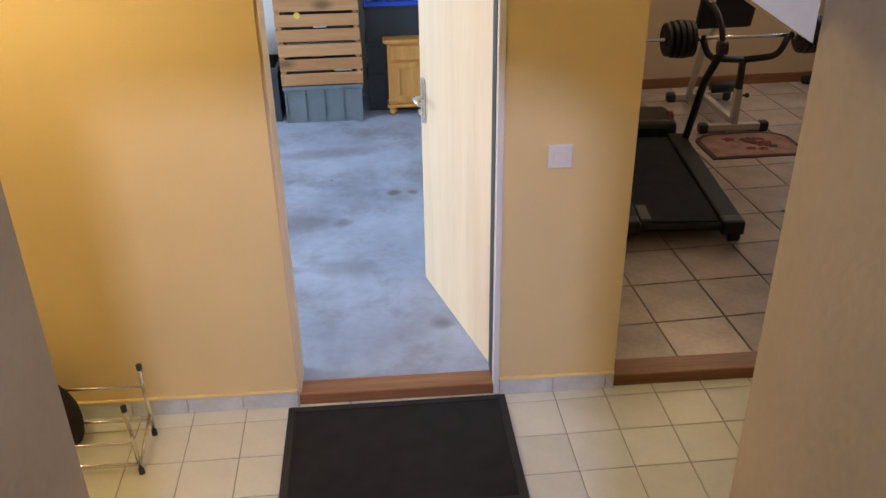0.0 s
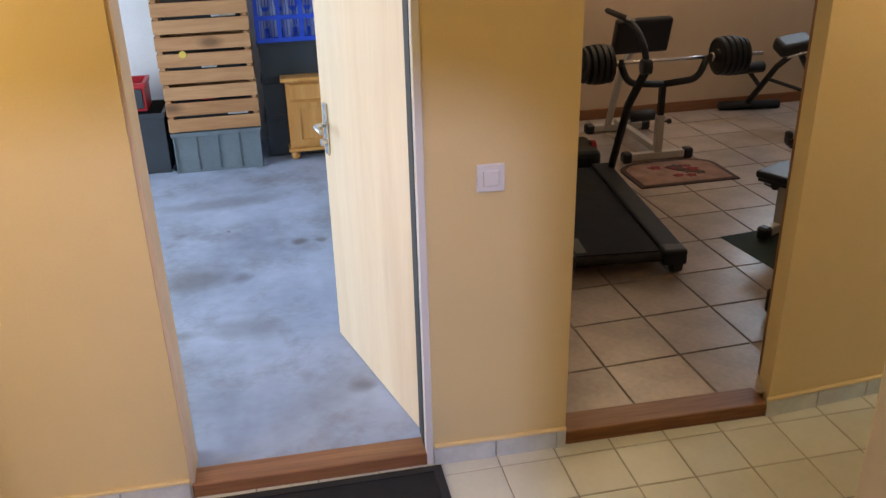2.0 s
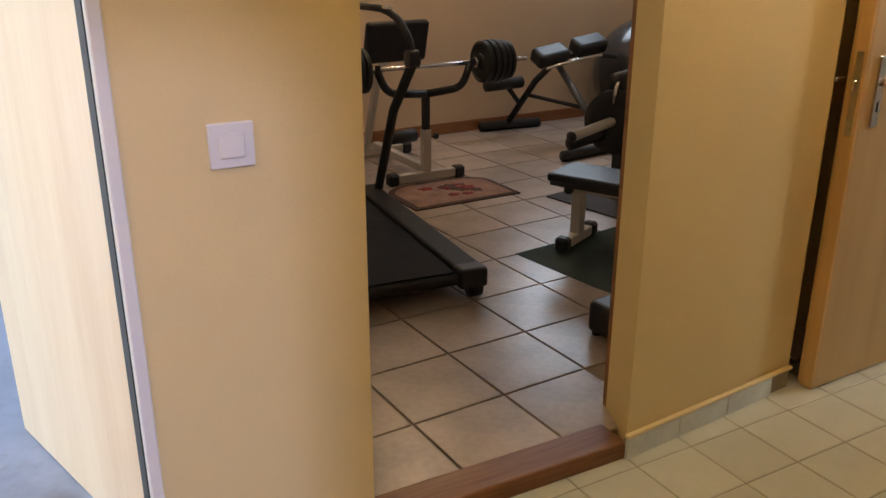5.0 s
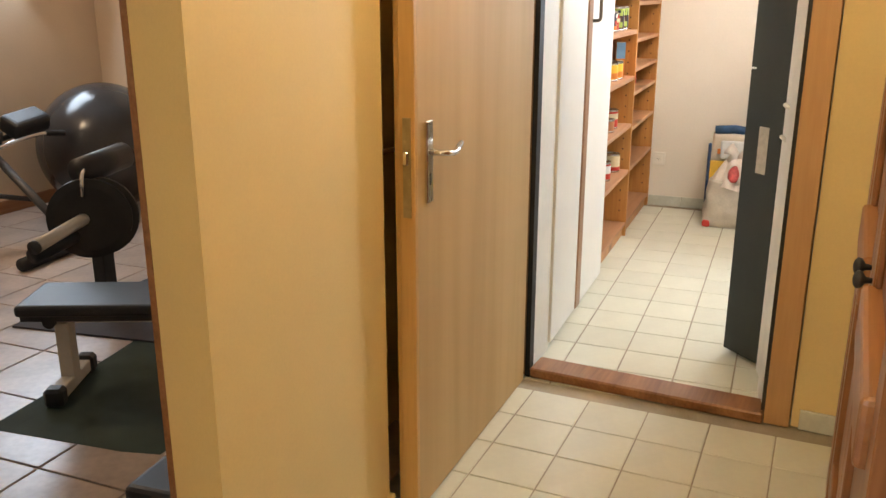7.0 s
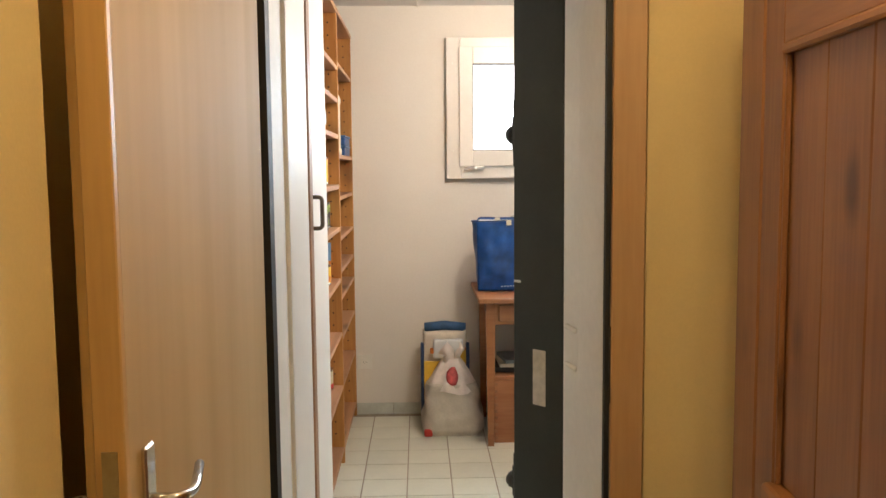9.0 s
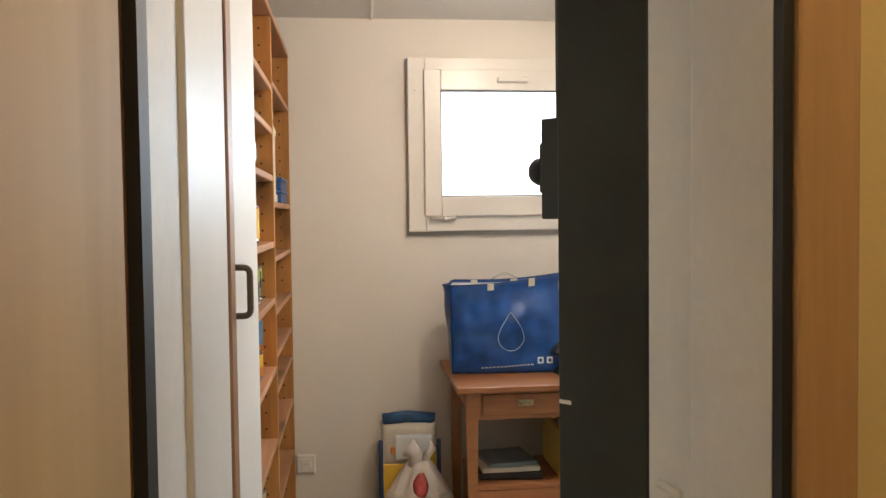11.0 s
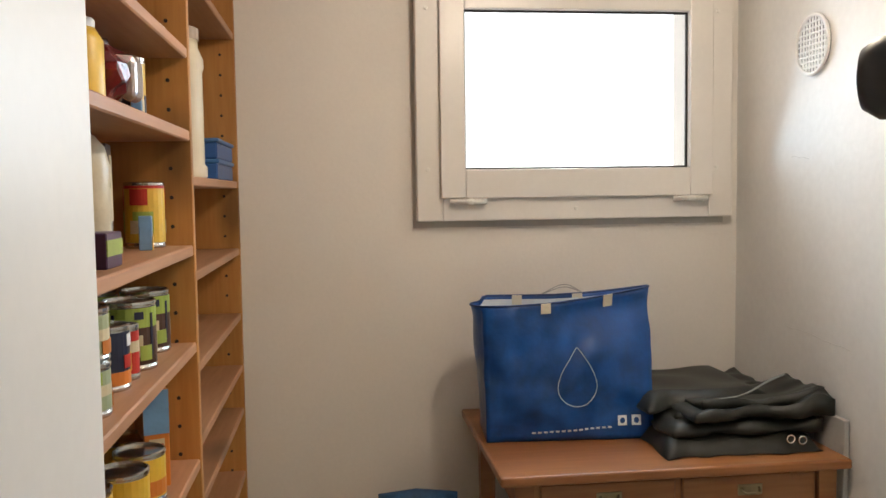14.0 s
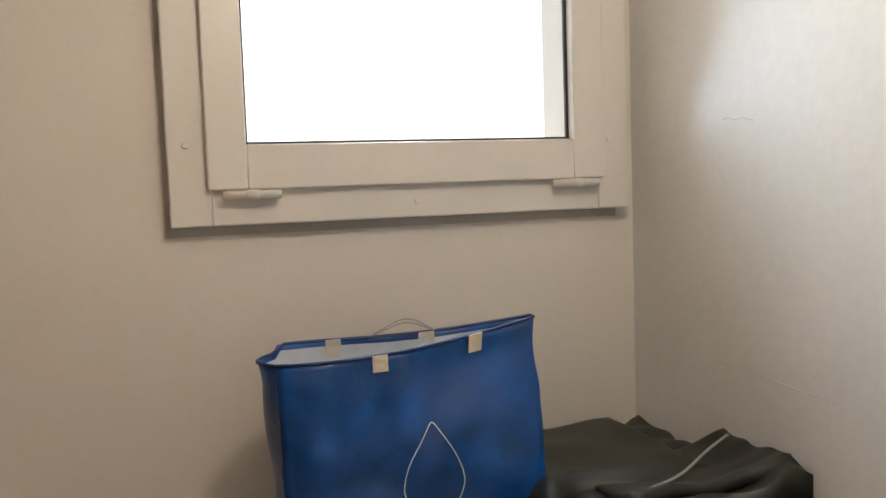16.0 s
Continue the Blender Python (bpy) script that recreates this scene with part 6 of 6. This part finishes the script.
# x across the thickness, y towards the free edge's outside
part("edge_plate", solid((0.0, -0.03, 0.0, 0.195, 0.0, 2.14), bevel=0.003), BLACKSTEEL, sd)
part("core", solid((0.004, -0.8, 0.0, 0.191, -0.031, 2.14)), CONCRETE_WHITE, sd, "white concrete core")
part("paper_label", solid((0.065, 0.0005, 0.76, 0.115, 0.002, 0.94)), mat("paper_label", (0.52, 0.50, 0.46), 0.7, vary=0.15, scale=30), sd, "worn grey paper label")
part("scratch", solid((0.165, 0.0005, 1.15, 0.192, 0.0018, 1.158)), WHITEINK, sd, "white paint scratch")
for z0, z1, zr0, zr1 in ((1.523, 1.755, 1.755, 2.14), (0.27, 0.49, 0.02, 0.27)):
    zc = (z0 + z1) / 2
    cx, cy = 0.329, -0.24
    lv = part("lever_box", solid((cx - 0.034, cy - 0.036, z0, cx + 0.034, cy + 0.036, z1), bevel=0.003), BLACKSTEEL, sd)
    part("face_plate", solid((cx + 0.034, cy - 0.03, zc - 0.055, cx + 0.043, cy + 0.03, zc + 0.06), bevel=0.002), BLACKSTEEL, lv)
    part("knob", lathe([(0.022, 0), (0.032, 0.006), (0.032, 0.022), (0.024, 0.034), (0.008, 0.038)], 24), BLACKPLASTIC, lv, m=pose(cx + 0.043, cy, zc - 0.004, 0, 90, 0), smooth=True)
    part("shaft", tube([(0.19, cy, zc + 0.03), (cx - 0.033, cy, zc + 0.03)], 0.024, 16), BLACKSTEEL, lv, smooth=True)
    part("thin_rod", tube([(0.19, cy, zc - 0.045), (cx - 0.033, cy, zc - 0.045)], 0.004, 8), BLACKSTEEL, lv)
    part("bolt_rod", tube([(cx, cy, zr0), (cx, cy, zr1)], 0.013, 14), BLACKSTEEL, lv, smooth=True)
    part("side_pin", tube([(cx - 0.02, cy - 0.05, z1 - 0.02), (cx + 0.0, cy - 0.036, z1 - 0.02)], 0.012, 10), BLACKSTEEL, lv, smooth=True)

# ---- baseboards in pieces ----
skirt_me = mesh_of("skirting_tile", solid((0.0015, -0.011, 0.0, 0.2275, 0.0, 0.072), bevel=0.002), SKIRT)
bn = setting("baseboard_hall", solid((-2.6, WALL_Y - 0.004, 0, D1L - 0.002, WALL_Y, 0.07), (D1R + 0.015, WALL_Y - 0.004, 0, D2L, WALL_Y, 0.07)), GROUT, "grout behind the skirting tiles", "baseboard", NW)
for k in range(9):
    piece("skirting_tile", skirt_me, bn, pose(D1L - 0.002 - 0.2285 * (k + 1), WALL_Y - 0.004, 0))
for k in range(2):
    piece("skirting_tile", skirt_me, bn, pose(0.511 + 0.2285 * k, WALL_Y - 0.004, 0))
short_me = mesh_of("skirting_tile", solid((0.0015, -0.011, 0.0, 0.037, 0.0, 0.072), bevel=0.001), SKIRT)
piece("skirting_tile", short_me, bn, pose(0.968, WALL_Y - 0.004, 0))
setting("baseboard_cap", solid((-2.6, WALL_Y - 0.018, 0.072, D1L - 0.002, WALL_Y, 0.086), (D1R + 0.015, WALL_Y - 0.018, 0.072, D2L, WALL_Y, 0.086), bevel=0.004), YELLOW, "yellow painted cap above the skirting tiles", "trim", NW)
ne = setting("baseboard_hall_east", solid((0, -0.004, 0, WEND - D2R - 0.002, 0, 0.07)), GROUT, "grout behind the skirting tiles", "baseboard", pose(D2R, 2.981, 0, 0, 0, 6.75))
for k in range(3):
    piece("skirting_tile", skirt_me, ne, pose(0.002 + 0.2285 * k, -0.004, 0))
setting("baseboard_cap_east", solid((0, -0.018, 0.072, WEND - D2R - 0.002, 0, 0.086), bevel=0.004), YELLOW, "yellow painted cap above the skirting tiles", "trim", pose(D2R, 2.981, 0, 0, 0, 6.75))
be = setting("baseboard_east", solid((3.686, 1.95, 0, 3.69, 2.07, 0.07)), GROUT, "grout behind the skirting tiles", "baseboard")
piece("skirting_tile", mesh_of("skirting_tile", solid((0.0, -0.011, 0.0, 0.118, 0.0, 0.072), bevel=0.002), SKIRT), be, pose(3.686, 2.069, 0, 0, 0, -90))
bf = setting("baseboard_storage", solid((FAR - 0.004, RIGHT, 0, FAR, SF, 0.07)), GROUT, "grout behind the skirting tiles", "baseboard", ST)
for k in range(7):
    piece("skirting_tile", skirt_me, bf, pose(FAR - 0.004, SF - 0.2285 * k, 0, 0, 0, -90))

# ---- floor pieces ----
floor_hall = setting("floor_hall", solid((-2.7, -0.5, -0.06, 3.72, 3.45, -0.003)), GROUT, "brown grout bed of the tiled hall floor", "floor")
P = 0.2165
tile_me = mesh_of("tile", solid((-P / 2 + 0.0022, -P / 2 + 0.0022, -0.008, P / 2 - 0.0022, P / 2 - 0.0022, 0.0), bevel=0.002), TILE)
turn = Matrix.Rotation(radians(2.2), 3, "Z")
for i in range(-16, 15):
    for j in range(-8, 4):
        q = turn @ Vector(((i + 0.5) * P, (j + 0.5) * P, 0)) + Vector((0.755, 2.672, 0))
        x, y = q.x, q.y
        if x > 3.62 or x < -2.5 or y > 3.25 or y < 1.42 or (y > 3.0 + 0.03 * x and x < 2.75):
            continue
        piece("tile", tile_me, floor_hall, pose(x, y, 0, 0, 0, 2.2))
floor_storage = setting("floor_storage", solid((-0.02, RIGHT, -0.06, FAR, LEFTW, -0.003)), GROUT, "brown grout bed of the tiled storage floor", "floor", ST)
for i in range(15):
    for j in range(10):
        x, y = 0.075 + 0.2185 * i, -1.055 + 0.2185 * j
        if x < FAR - 0.1 and y < LEFTW - 0.1:
            piece("tile", tile_me, floor_storage, pose(x, y, 0))
gymtile_me = mesh_of("tile", solid((-0.168, -0.168, -0.01, 0.168, 0.168, 0.0), bevel=0.002), GYMTILE)
fg = bpy.data.objects["floor_gym"]
gturn = Matrix.Rotation(radians(4.6), 3, "Z")
for i in range(-2, 13):
    for j in range(-1, 12):
        p = gturn @ Vector((0.3445 * i + 0.1722, 0.3445 * j + 0.1722, 0)) + Vector((1.300, 3.358, 0.055))
        if 1.0 < p.x < 5.3 and p.y < 7.0 and p.y > 3.1 and (p.y > 3.68 or p.x < 1.95):
            piece("tile", gymtile_me, fg, pose(p.x, p.y, p.z, 0, 0, 4.6))
        elif 1.0 < p.x < 5.3 and 3.3 < p.y < 3.7 and p.x > 1.95 and p.x < 3.0:
            piece("tile", gymtile_me, fg, pose(p.x, p.y, p.z, 0, 0, 4.6))
